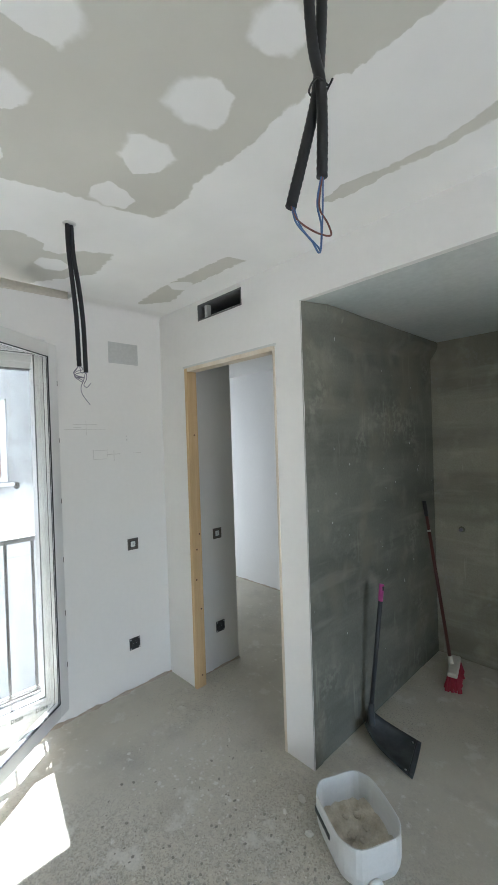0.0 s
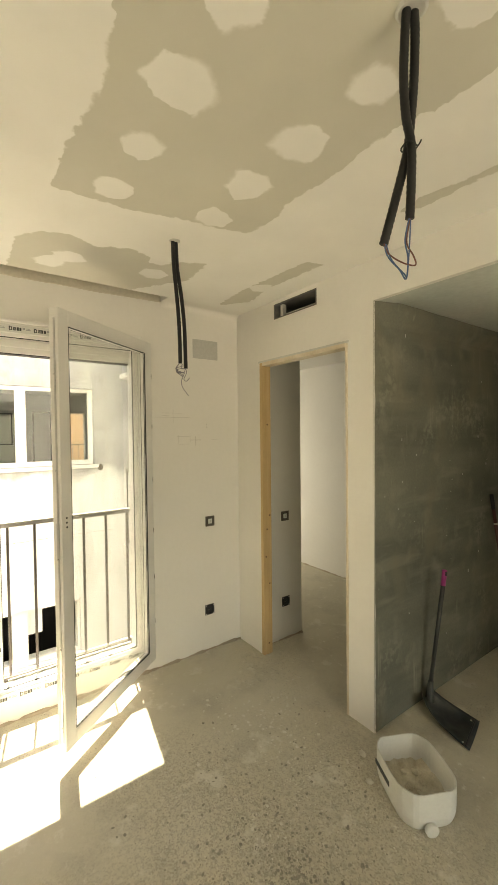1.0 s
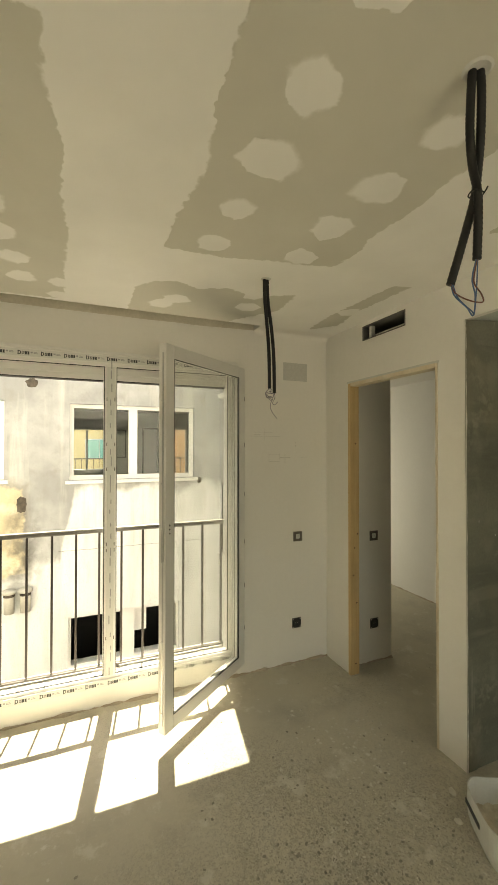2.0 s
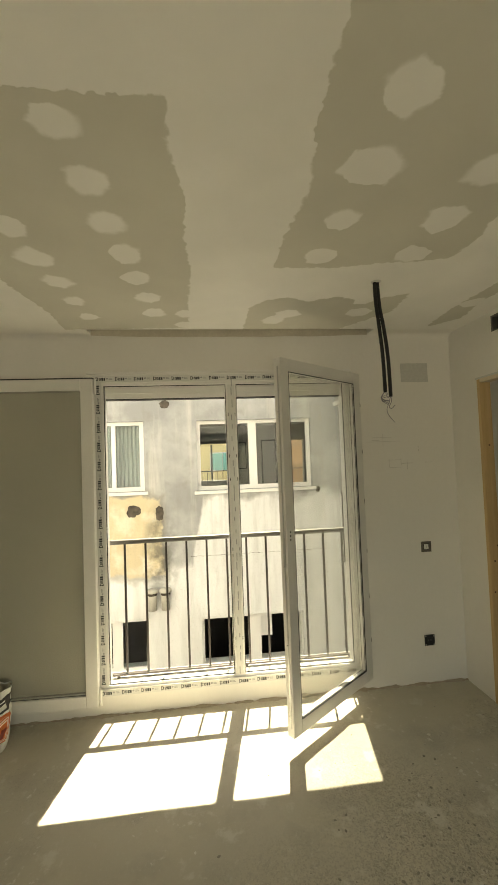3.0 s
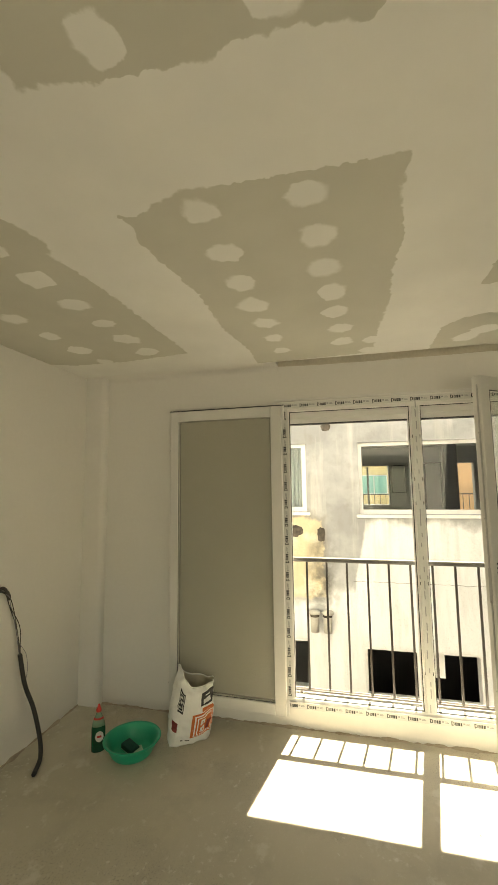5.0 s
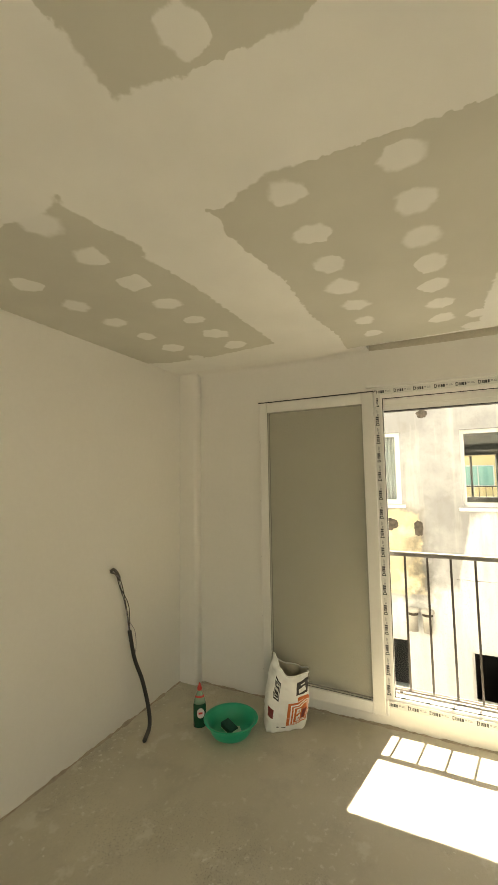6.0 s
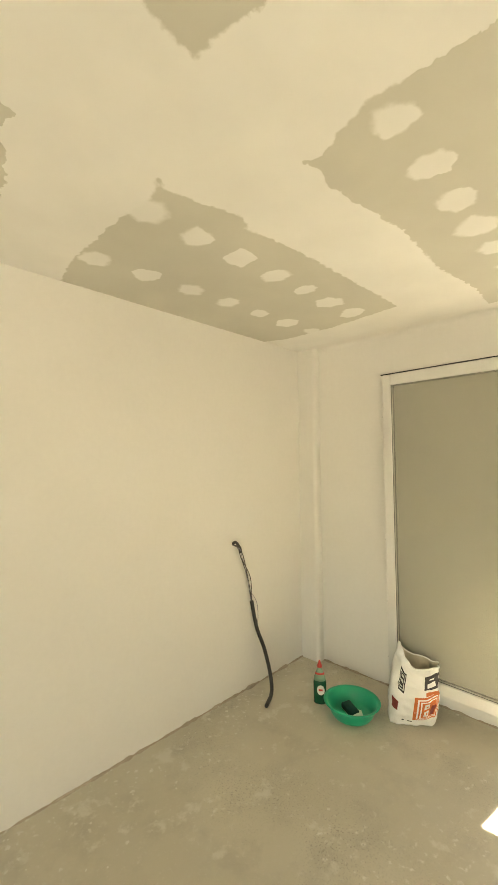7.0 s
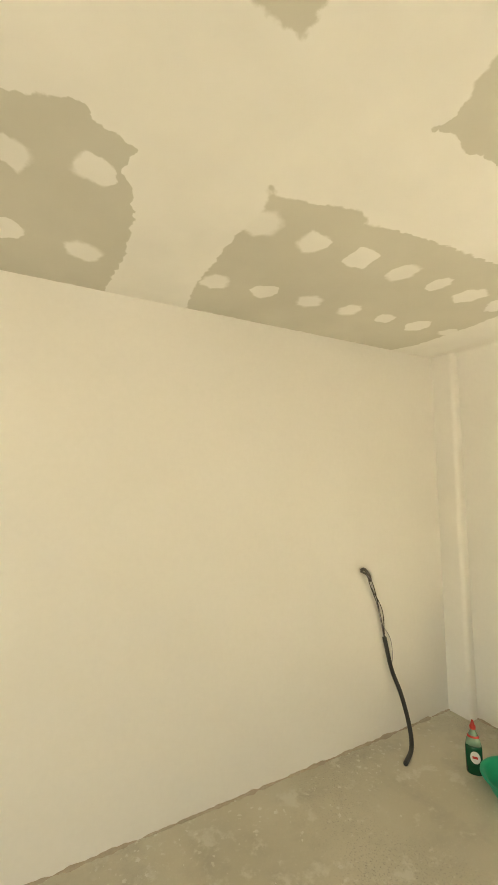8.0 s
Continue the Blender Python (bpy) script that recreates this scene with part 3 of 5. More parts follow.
def recess_shade_band():
    """Brownish strip over the window, the recess's shade put into colour; thins out at both ends."""
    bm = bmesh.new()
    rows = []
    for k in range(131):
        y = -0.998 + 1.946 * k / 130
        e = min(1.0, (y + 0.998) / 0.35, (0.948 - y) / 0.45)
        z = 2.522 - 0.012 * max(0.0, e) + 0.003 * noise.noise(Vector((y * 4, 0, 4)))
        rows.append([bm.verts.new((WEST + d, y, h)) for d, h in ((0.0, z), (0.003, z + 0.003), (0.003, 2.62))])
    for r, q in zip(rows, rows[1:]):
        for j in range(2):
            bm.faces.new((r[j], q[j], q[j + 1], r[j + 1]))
    setting("trim_raw_edge", bm, "scuffed_edge", "brownish band under the ceiling, coloured as the recess's shade", "trim")


recess_shade_band()
LIP = -2.285  # the ceiling board stops short of the window wall and leaves a recess
setting("trim_recess_top", B(WEST, LIP, -1.0, 0.95, 2.62, 2.66), "plaster", "shaded top of the recess over the window", "trim")


def recess_end(name, y0, y1):
    """The board that closes the ceiling to the wall beyond the recess, with a rounded inner corner."""
    bm = B(WEST, LIP, y0, y1, CEIL, 2.66)
    rows = []
    for y in (y0, y1):
        rows.append([bm.verts.new(p) for p in [(WEST, y, CEIL - 0.04)] + [(WEST + 0.04 - 0.04 * math.cos(a), y, CEIL - 0.04 + 0.04 * math.sin(a)) for a in (0.3, 0.6, 0.9, 1.2)] + [(WEST + 0.04, y, CEIL - 0.0005)]])
    for k in range(5):
        bm.faces.new((rows[0][k], rows[0][k + 1], rows[1][k + 1], rows[1][k]))
    setting(name, bm, "plaster", "white plastered ceiling margin along the window wall", "trim")


recess_end("trim_ceiling_margin_south", SOUTH, -1.0)
recess_end("trim_ceiling_margin_north", 0.95, NORTH)


def floor_sheet():
    bm = bmesh.new()
    bmesh.ops.create_grid(bm, x_segments=110, y_segments=100, size=0.5, matrix=Matrix.Translation((0.36, 0.36, 0)) @ Matrix.Diagonal((5.7, 5.9, 1, 1)))
    for v in bm.verts:
        v.co.z = 0.0035 * (noise.noise(v.co * 1.7) + 0.5 * noise.noise(v.co * 6.0))
    setting("floor", bm, "floor", "rough dusty grey cement screed floor", "floor", True)


floor_sheet()


def distance_to(outlines, px, py):
    """Signed distance from points to the nearest outline, negative inside."""
    best = np.full(px.shape, 9.0)
    for poly in outlines:
        q = np.array(poly, float)
        d = np.full(px.shape, 9.0)
        inside = np.zeros(px.shape, bool)
        for (ax, ay), (bx, by) in zip(q, np.roll(q, -1, 0)):
            ex, ey = bx - ax, by - ay
            t = np.clip(((px - ax) * ex + (py - ay) * ey) / (ex * ex + ey * ey), 0, 1)
            d = np.minimum(d, np.hypot(px - ax - t * ex, py - ay - t * ey))
            if ay != by:
                inside ^= ((ay > py) != (by > py)) & (px < ex * (py - ay) / ey + ax)
        best = np.minimum(best, np.where(inside, -d, d))
    return best


def ceiling_sheet():
    """Plasterboard ceiling: taped and skimmed strips stay white, fields of bare board carry round skim spots over the screws."""
    fields = [
        [(-0.535, -0.325), (-0.70, -0.33), (-0.90, -0.29), (-1.15, -0.31), (-1.45, -0.29), (-1.8, -0.32), (-2.25, -0.33), (-2.285, -1.13),
         (-2.0, -1.115), (-1.58, -1.177), (-1.16, -1.157), (-0.90, -1.20), (-0.72, -1.225), (-0.645, -1.203), (-0.563, -1.232), (-0.600, -1.18), (-0.565, -1.11), (-0.522, -0.98),
         (-0.53, -0.86), (-0.535, -0.72), (-0.500, -0.708), (-0.535, -0.695), (-0.54, -0.52)],
        [(-1.40, 0.09), (-1.14, 0.09), (-0.84, 0.12), (-0.60, 0.07), (-0.33, 0.06), (0.4, 0.08), (0.9, 0.06), (0.9, 0.90), (-0.12, 0.91), (-0.37, 0.90), (-0.41, 0.91), (-0.43, 0.88), (-0.60, 0.87),
         (-0.75, 0.89), (-1.02, 0.87), (-1.09, 0.90), (-1.27, 0.89), (-1.325, 0.73), (-1.33, 0.61), (-1.39, 0.38)],
        [(-0.374, -2.575), (-0.328, -2.28), (-0.33, -2.10), (-0.325, -1.87), (-0.345, -1.70), (-0.305, -1.59), (-0.356, -1.622), (-0.485, -1.596), (-0.64, -1.547), (-0.685, -1.57), (-0.712, -1.60),
         (-0.80, -1.575), (-1.09, -1.55), (-1.5, -1.54), (-1.93, -1.525), (-1.97, -1.84), (-1.99, -2.05), (-1.97, -2.43), (-1.9, -2.575)],
        [(0.9, -1.60), (0.42, -1.62), (0.327, -1.59), (0.236, -1.561), (0.217, -1.603), (0.093, -1.647), (0.124, -1.746), (0.083, -1.80), (0.04, -1.93), (0.016, -2.20), (0.04, -2.575), (0.9, -2.575)],
        [(1.2, -1.20), (0.0, -1.187), (-0.146, -1.205), (-0.14, -1.14), (-0.165, -1.06), (-0.172, -0.96), (-0.182, -0.76), (-0.166, -0.715), (-0.167, -0.63), (-0.162, -0.57), (-0.195, -0.44), (-0.150, -0.40), (1.2, -0.38)],
        [(-2.285, 0.03), (-2.19, 0.03), (-1.89, 0.03), (-1.78, 0.12), (-1.74, 0.23), (-1.80, 0.36), (-1.72, 0.50), (-1.79, 0.68), (-1.665, 0.90), (-1.95, 0.92), (-2.24, 0.72), (-2.285, 0.70)],
        [(-2.244, 1.31), (-1.92, 1.285), (-1.36, 1.315), (-1.345, 1.36), (-1.33, 1.42), (-1.48, 1.41), (-1.80, 1.40), (-2.06, 1.46)],
        [(-0.80, 1.30), (-0.684, 1.262), (-0.50, 1.30), (-0.32, 1.305), (-0.19, 1.276), (0.6, 1.27), (0.6, 1.36), (-0.205, 1.335), (-0.335, 1.35), (-0.50, 1.335), (-0.71, 1.336)],
    ]
    spots = [(-0.63 - 0.237 * i, -0.955 + 0.006 * i) for i in range(7)]
    spots += [(-0.63 - 0.225 * i, -0.61 + 0.015 * i) for i in range(7)] + [(-1.76, -0.53)]
    spots += [(-0.2 - 0.272 * i, 0.272 + 0.004 * i) for i in range(5)] + [(-0.19 - 0.265 * i, 0.69) for i in range(5)]
    spots += [(-0.37 - 0.245 * i, -1.775) for i in range(7)] + [(-0.40 - 0.258 * i, -2.23 + 0.012 * i) for i in range(7)]
    spots += [(0.41, -1.83), (0.19, -1.78), (0.44, -2.23), (0.17, -2.26), (-0.09, -0.97), (-0.075, -0.61), (0.16, -0.66), (0.2, -1.0)]
    spots += [(-2.10, 0.20), (-1.99, 0.28), (-1.97, 0.72), (-1.78, 0.67), (-1.80, 1.36), (-2.0, -0.33), (-2.2, -0.34)]
    rnd = random.Random(4)
    shaped = []
    for sx, sy in spots:
        r, turn = rnd.uniform(0.060, 0.082) * (1.22 if sy > 0.2 and sx > -1.0 else 1.0), rnd.uniform(0, 3)
        n = rnd.choice((6, 7, 8))
        shaped.append([(sx + r * rnd.uniform(0.75, 1.2) * math.cos(turn + 2 * math.pi * k / n), sy + r * rnd.uniform(0.75, 1.2) * math.sin(turn + 2 * math.pi * k / n)) for k in range(n)])
    nx, ny = 372, 280
    xs, ys = np.linspace(LIP, EAST, nx), np.linspace(SOUTH, NORTH, ny)
    gx, gy = np.meshgrid(xs, ys)
    verts = np.stack([gx.ravel(), gy.ravel(), np.full(gx.size, CEIL)], 1)
    idx = np.arange(nx * ny).reshape(ny, nx)
    faces = np.stack([idx[:-1, :-1], idx[1:, :-1], idx[1:, 1:], idx[:-1, 1:]], -1).reshape(-1, 4)
    top = len(verts)
    corners = [(LIP, SOUTH, CEIL + 0.06), (EAST, SOUTH, CEIL + 0.06), (EAST, NORTH, CEIL + 0.06), (LIP, NORTH, CEIL + 0.06)]
    me = bpy.data.meshes.new("ceiling")
    me.from_pydata([tuple(v) for v in verts] + corners, [], [tuple(f) for f in faces.tolist()] + [(top, top + 1, top + 2, top + 3), (0, top, top + 3, (ny - 1) * nx)])
    for key, shapes in (("bare", fields), ("dot", shaped)):
        a = me.attributes.new(key, "FLOAT", "POINT")
        d = np.concatenate([distance_to(shapes, gx.ravel(), gy.ravel()), np.full(4, 9.0)])
        a.data.foreach_set("value", d.astype(np.float32))
    me.materials.append(M["ceiling"])
    tagged(new("ceiling", me), "white skimmed plasterboard ceiling with bare grey fields and round filler spots", "ceiling", "", "structure")


ceiling_sheet()

# ---- alcove beyond the header ----
setting("wall_alcove_side", B(-1.30, -1.13, NORTH + 0.07, 3.12, 0.0, 2.75), ["cement"], "dark grey trowelled cement side wall", "wall")
setting("wall_alcove_skin", B(-1.13, -1.126, NORTH + 0.004, NORTH + 0.07, 0.0, 2.31), ["cement"], "dark grey cement edge of the partition", "wall")
setting("wall_alcove_back", B(-2.2, EAST, 3.12, 3.3, 0.0, 2.75), "cement_green", "greenish grey cement back wall, coloured lighter for missing light", "wall")
setting("alcove_ceiling", B(-1.13, 1.0, NORTH + 0.03, 3.12, 2.312, 2.40), "alcove_paint", "dull white lowered alcove ceiling with grey-blue clouds", "ceiling")


def alcove_cove():
    """A rounded mortar fillet along the top of the dark wall."""
    profile = ((0.0, 2.190), (0.010, 2.206), (0.026, 2.226), (0.042, 2.250), (0.052, 2.275), (0.054, 2.298), (0.048, 2.3135))
    bm = bmesh.new()
    rows = []
    for k in range(50):
        y = NORTH + 0.02 + (3.12 - NORTH - 0.02) * k / 49
        swell = min(1.0, k / 5) * (1 + 0.10 * noise.noise(Vector((0, y * 5, 2))))
        rows.append([bm.verts.new((-1.1298 + 0.0005 + d * swell, y, z)) for d, z in profile])
    for a, b in zip(rows, rows[1:]):
        for j in range(len(profile) - 1):
            bm.faces.new((a[j], b[j], b[j + 1], a[j + 1]))
    tagged(part("trim_mortar_fillet", bm, "cement", None, "", True), "rounded grey mortar fillet under the alcove ceiling", "trim", "", "structure")


alcove_cove()

# ---- hall and side room behind the door opening ----
setting("hall_wall_stub", B(-2.42, -2.18, NORTH + 0.07, 2.035, 0.0, 2.75), "plaster", "short white plastered wall stub in the hall", "wall")
setting("hall_wall_far", B(-5.4, -1.30, 3.24, 3.4, 0.0, 2.75), "plaster", "white plastered far wall of the side room", "wall")
setting("hall_ceiling", B(-5.4, -1.30, NORTH + 0.07, 3.24, 2.38, 2.44), "plaster", "white hall ceiling", "ceiling")
setting("side_room_end", B(-5.4, -5.25, 2.0, 3.24, 0.0, 2.44), "plaster", "white plastered end wall of the side room", "wall")
setting("side_room_floor", B(-5.4, -2.49, 1.9, 3.3, -0.1, -0.001), "floor", "grey cement screed of the side room", "floor")
# Duct and end are coloured dark, so the slot reads as unlit.
setting("vent_duct", slab_with_holes((-1.97, -1.52), (2.38, 2.512), [(-1.948, -1.542, 2.397, 2.495)], NORTH + 0.071, NORTH + 0.35, "y"), "duct", "duct behind the vent slot, coloured dark for its shade", "duct")
setting("vent_duct_end", B(-1.948, -1.542, NORTH + 0.34, NORTH + 0.349, 2.397, 2.495), "box_black", "black end plate for the vent duct's unlit depth", "duct")


def door_lining():
    """Raw pine lining round the door opening."""
    lining = thing("door_lining", "raw pine door lining with dark knots, no door hung", "door frame", kind="structure")
    for nm, c in (("jamb", (-2.108, -2.082, NORTH - 0.006, NORTH + 0.072, 0.0, 2.12)), ("jamb", (-1.318, -1.302, NORTH - 0.003, NORTH + 0.071, 0.0, 2.12)),
                  ("head", (-2.082, -1.318, NORTH - 0.004, NORTH + 0.071, 2.098, 2.123))):
        part(nm, B(*c, bevel=0.002), "wood" if c[1] == -2.082 else "pale_wood", lining)
    for y, z in ((1.62, 1.68), (1.61, 0.92), (1.60, 0.72), (1.635, 1.02), (1.62, 0.08), (1.63, 0.52)):
        part("knot", lathe(bmesh.new(), [(0.006, 0.0), (0.006, 0.0012)], 10, pose(-2.0822, y, z, 0, 90, 0)), "knot", lining)
    bm = B(-2.125, -1.29, NORTH - 0.004, NORTH, 2.122, 2.134)
    part("plaster_edge", bm, "soffit", lining)


door_lining()


def dirt_lines():
    """A crumbled line of old mortar and dust where the plaster meets the screed."""
    runs = (("trim_dust_south", Vector((-2.33, SOUTH, 0)), Vector((2.0, SOUTH, 0)), Vector((0, 1, 0))), ("trim_dust_west", Vector((WEST, -2.41, 0)), Vector((WEST, NORTH, 0)), Vector((1, 0, 0))),
            ("trim_dust_stub", Vector((-2.18, 1.65, 0)), Vector((-2.18, 2.035, 0)), Vector((1, 0, 0))), ("trim_dust_far", Vector((-4.2, 3.24, 0)), Vector((-1.3, 3.24, 0)), Vector((0, -1, 0))))
    for nm, a, b, out in runs:
        bm = bmesh.new()
        n = int((b - a).length / 0.012)
        rows = []
        for i in range(n + 1):
            p = a + (b - a) * (i / n)
            k = noise.noise(p * 9) + 0.7 * noise.noise(p * 31)
            d, h = max(0.001, 0.013 + 0.016 * k), max(0.001, 0.009 + 0.011 * k)
            rows.append([bm.verts.new(p + Vector((0, 0, h))), bm.verts.new(p + out * d * 0.55 + Vector((0, 0, h * 0.7))), bm.verts.new(p + out * d + Vector((0, 0, -0.004)))])
        for r, q in zip(rows, rows[1:]):
            for j in range(2):
                bm.faces.new((r[j], q[j], q[j + 1], r[j + 1]))
        setting(nm, bm, "raw_plaster", "crumbled brown mortar line at the foot of the wall", "trim")


dirt_lines()

setting("vent_liner", slab_with_holes((-1.95, -1.54), (2.395, 2.497), [(-1.938, -1.552, 2.404, 2.488)], NORTH + 0.002, NORTH + 0.0705, "y"), "duct", "dark liner of the vent slot, coloured for its shaded inside", "vent")
setting("vent_bracket", B(-1.90, -1.875, NORTH + 0.02, NORTH + 0.05, 2.404, 2.488), "plate", "loose metal bracket inside the vent slot", "vent")


def chipped_edge():
    """White plaster torn along the corner where the partition meets the dark cement, and small splashes on the cement."""
    rnd = random.Random(21)
    bm = bmesh.new()
    rows = []
    for i in range(150):
        z = 2.308 * i / 149
        wdt = 0.004 + 0.010 * max(0.0, noise.noise(Vector((0, 0, z * 7)))) + 0.004 * max(0.0, noise.noise(Vector((1, 0, z * 40))))
        rows.append((bm.verts.new((-1.1245, NORTH, z)), bm.verts.new((-1.1245, NORTH + wdt, z)), bm.verts.new((-1.1262, NORTH + wdt + 0.001, z))))
    for a, b in zip(rows, rows[1:]):
        for k in range(2):
            bm.faces.new((a[k], a[k + 1], b[k + 1], b[k]))
    setting("trim_chipped_edge", bm, "plaster", "torn white plaster edge on the corner", "trim")
    bm = bmesh.new()
    for _ in range(26):
        y, z, s = rnd.uniform(1.75, 3.0), rnd.gauss(1.3, 0.4), rnd.uniform(0.002, 0.0045)
        box(bm, -1.1300, -1.1285, y, y + s, z, z + s * rnd.uniform(1, 5))
    tagged(part("plaster_splashes", bm, "soffit"), "tiny white plaster splashes on the dark cement wall", "splashes", "", "stuff")
    p = thing("water_pipe_stub", "capped blue water pipe stub sticking out of the cement", "pipe stub", at=pose(-0.942, 3.12, 0.943))
    part("pipe", lathe(bmesh.new(), [(0.011, 0.0), (0.011, 0.035), (0.0, 0.035)], 12, pose(0, 0, 0, 90, 0, 0)), "grey_wire", p, "", True)
    part("collar", lathe(bmesh.new(), [(0.022, 0.0), (0.020, 0.006), (0.011, 0.007)], 12, pose(0, 0, 0, 90, 0, 0)), "cement", p, "", True)


chipped_edge()
# Unseen walls, added to keep the fill lamp's light out of the alcove.
setting("wall_north_east", B(1.0, EAST, NORTH, NORTH + 0.07, 0.0, 2.75), "plaster", "unseen plain white wall added to keep light off the alcove", "wall")
setting("wall_alcove_east", B(1.0, 1.08, NORTH + 0.07, 3.12, 0.0, 2.75), "plaster", "unseen plain white side wall added to shade the alcove", "wall")

# ---- balcony window ----
def print_bars(bm_dark, bm_grey, start, end, place, rnd):
    """Runs of small unreadable print along a strip: dark blocks with thin lines between. place(u, v, du, dv) adds a bar."""
    u = start
    while u < end - 0.06:
        place(bm_dark, u, 0.0, 0.005, 0.026)
        place(bm_dark, u + 0.004, 0.009, 0.008, 0.004)
        place(bm_dark, u + 0.004, -0.009, 0.008, 0.004)
        place(bm_dark, u + 0.012, 0.0, 0.005, 0.018)
        for k in range(3):
            place(bm_dark, u + 0.0215 + 0.0052 * k, -0.001, 0.0036, 0.019)
        place(bm_dark, u + 0.038, -0.001, 0.011, 0.019)
        place(bm_dark, u + 0.052, -0.001, 0.010, 0.019)
        if u + 0.105 < end:
            place(bm_grey, u + 0.068, 0.003, 0.012, 0.010)
            place(bm_grey, u + 0.085, -0.002, 0.024, 0.004)
            place(bm_grey, u + 0.085, 0.005, 0.020, 0.003)
        u += 0.128 + rnd.uniform(-0.004, 0.004)


def window_frame():
    win = thing("window_1", "white plastic balcony window frame with printed protective film", "window", kind="structure")
    x0, x1 = -2.47, -2.394
    y0, y1, z0, z1 = -1.0, 0.825, 0.125, 2.25
    w = 0.075
    rails = {"head_rail": (y0, y1, z1 - w, z1), "sill_rail": (y0, y1, z0, z0 + w - 0.012), "side_rail": (y0, y0 + w, z0 + w - 0.012, z1 - w),
             "mullion": (-0.096, -0.024, z0 + w - 0.012, z1 - w)}
    for nm, (a, b, c, d) in rails.items():
        bm = B(x0, x1 - 0.012, a, b, c, d, bevel=0.003)
        i = 0.012
        if nm == "head_rail":
            box(bm, x1 - 0.012, x1, a, b, c + 0.020, d, 0.003)
        elif nm == "sill_rail":
            box(bm, x1 - 0.012, x1, a, b, c, d - 0.020, 0.003)
        elif nm == "side_rail":
            box(bm, x1 - 0.012, x1, a, b - 0.020, c, d, 0.003)
        else:
            box(bm, x1 - 0.012, x1, a + i, b - i, c, d, 0.003)
            for yy in (a - 0.006, b + 0.001):
                box(bm, x0 + 0.01, x0 + 0.03, yy, yy + 0.005, c, d)
        part(nm, bm, "pvc", win)
    part("side_rail", box(B(x0, x1 - 0.012, y1 - w, y1, z0 + w - 0.012, z1 - w, bevel=0.003), x1 - 0.012, x1, y1 - w + 0.02, y1, z0 + w - 0.012, z1 - w, 0.003), "pvc", win)
    rnd = random.Random(7)
    f = x1 + 0.0012
    films = (("head", y0 + 0.01, y1 - 0.01, z1 - 0.030, 1), ("sill", y0 + 0.01, y1 - 0.01, z0 + 0.023, 1), ("left", z0 + 0.06, z1 - 0.05, y0 + 0.042, 0),
             ("middle", z0 + 0.07, z1 - 0.08, -0.060, 0), ("right", z0 + 0.06, z1 - 0.05, y1 - 0.028, 0))
    for nm, a, b, c, flat in films:
        s = B(x1, f, a, b, c - 0.020, c + 0.022) if flat else B(x1, f, c - 0.022, c + 0.022, a, b)
        film = part("protective_film", s, "tape", win, "clear film with rows of dark print")
        dark, grey = bmesh.new(), bmesh.new()

        def place(bm, u, v, du, dv):
            if flat:
                box(bm, f, f + 0.0008, u, u + du, c + v - dv / 2, c + v + dv / 2)
            else:
                box(bm, f, f + 0.0008, c + v - dv / 2, c + v + dv / 2, u, u + du)

        if nm == "middle":
            u = a
            while u < b:
                place(grey, u, rnd.uniform(-0.006, 0.006), rnd.uniform(0.02, 0.07), 0.006)
                u += rnd.uniform(0.06, 0.11)
            for z in (0.42, 0.98, 1.02, 1.5, 1.66, 1.95):
                for v in (-0.024, 0.024):
                    place(dark, z, v, 0.022, 0.004)
        else:
            print_bars(dark, grey, a + 0.02, b - 0.02, place, rnd)
        if dark.verts:
            part("print", dark, "ink", film)
        else:
            dark.free()
        part("faint_print", grey, "grey_ink", film)
    for z in (0.20, 0.62, 1.15, 1.7, 2.15):
        part("strike_plate", B(x0 + 0.03, x0 + 0.05, y0 + w, y0 + w + 0.004, z - 0.03, z + 0.03, bevel=0.001), "steel", win)
    for z in (0.27, 2.16):
        part("hinge", lathe(bmesh.new(), [(0.0, -0.05), (0.007, -0.05), (0.008, -0.045), (0.008, 0.045), (0.007, 0.05), (0.0, 0.05)], 10, pose(x1 + 0.012, y0 + 0.012, z)), "pvc", win)
        part("hinge", lathe(bmesh.new(), [(0.0, -0.05), (0.007, -0.05), (0.008, -0.045), (0.008, 0.045), (0.007, 0.05), (0.0, 0.05)], 10, pose(x1 + 0.012, y1 - 0.02, z)), "pvc", win)
    for a, b in ((y0 + w, -0.096), (-0.024, y1 - w)):
        lo, hi, q = z0 + w - 0.012, z1 - w, 0.004
        for c in ((a, a + q, lo, hi), (b - q, b, lo, hi), (a + q, b - q, hi - q, hi), (a + q, b - q, lo, lo + q)):
            part("rebate_gasket", B(x1 - 0.030, x1 - 0.020, *c), "gasket", win)
    part("head_bead", B(WEST, WEST + 0.022, y0 - 0.03, y1 - 0.02, z1 + 0.001, z1 + 0.018, bevel=0.004), "pvc", win)
    shutter = thing("roller_shutter", "white roller shutter wound up under the window head", "roller shutter", kind="structure")
    for a, b in ((-0.99, -0.072), (-0.068, 0.82)):
        part("box_front", B(-2.50, -2.485, a, b, 2.135, 2.25, bevel=0.002), "pvc", shutter)
        part("bottom_slat", B(-2.565, -2.50, a, b, 2.10, 2.155, bevel=0.004), "pvc", shutter)
        part("rubber_lip", B(-2.56, -2.505, a, b, 2.094, 2.10), "gasket", shutter)
    for a in (-0.955, 0.755):
        part("guide", B(-2.53, -2.485, a, a + 0.022, 0.16, 2.13, bevel=0.002), "pvc", shutter)
    setting("window_sill", B(OUT - 0.04, -2.47, -0.999, 0.824, 0.085, 0.15, bevel=0.004), "stone", "pale stone threshold of the balcony window", "sill")


window_frame()


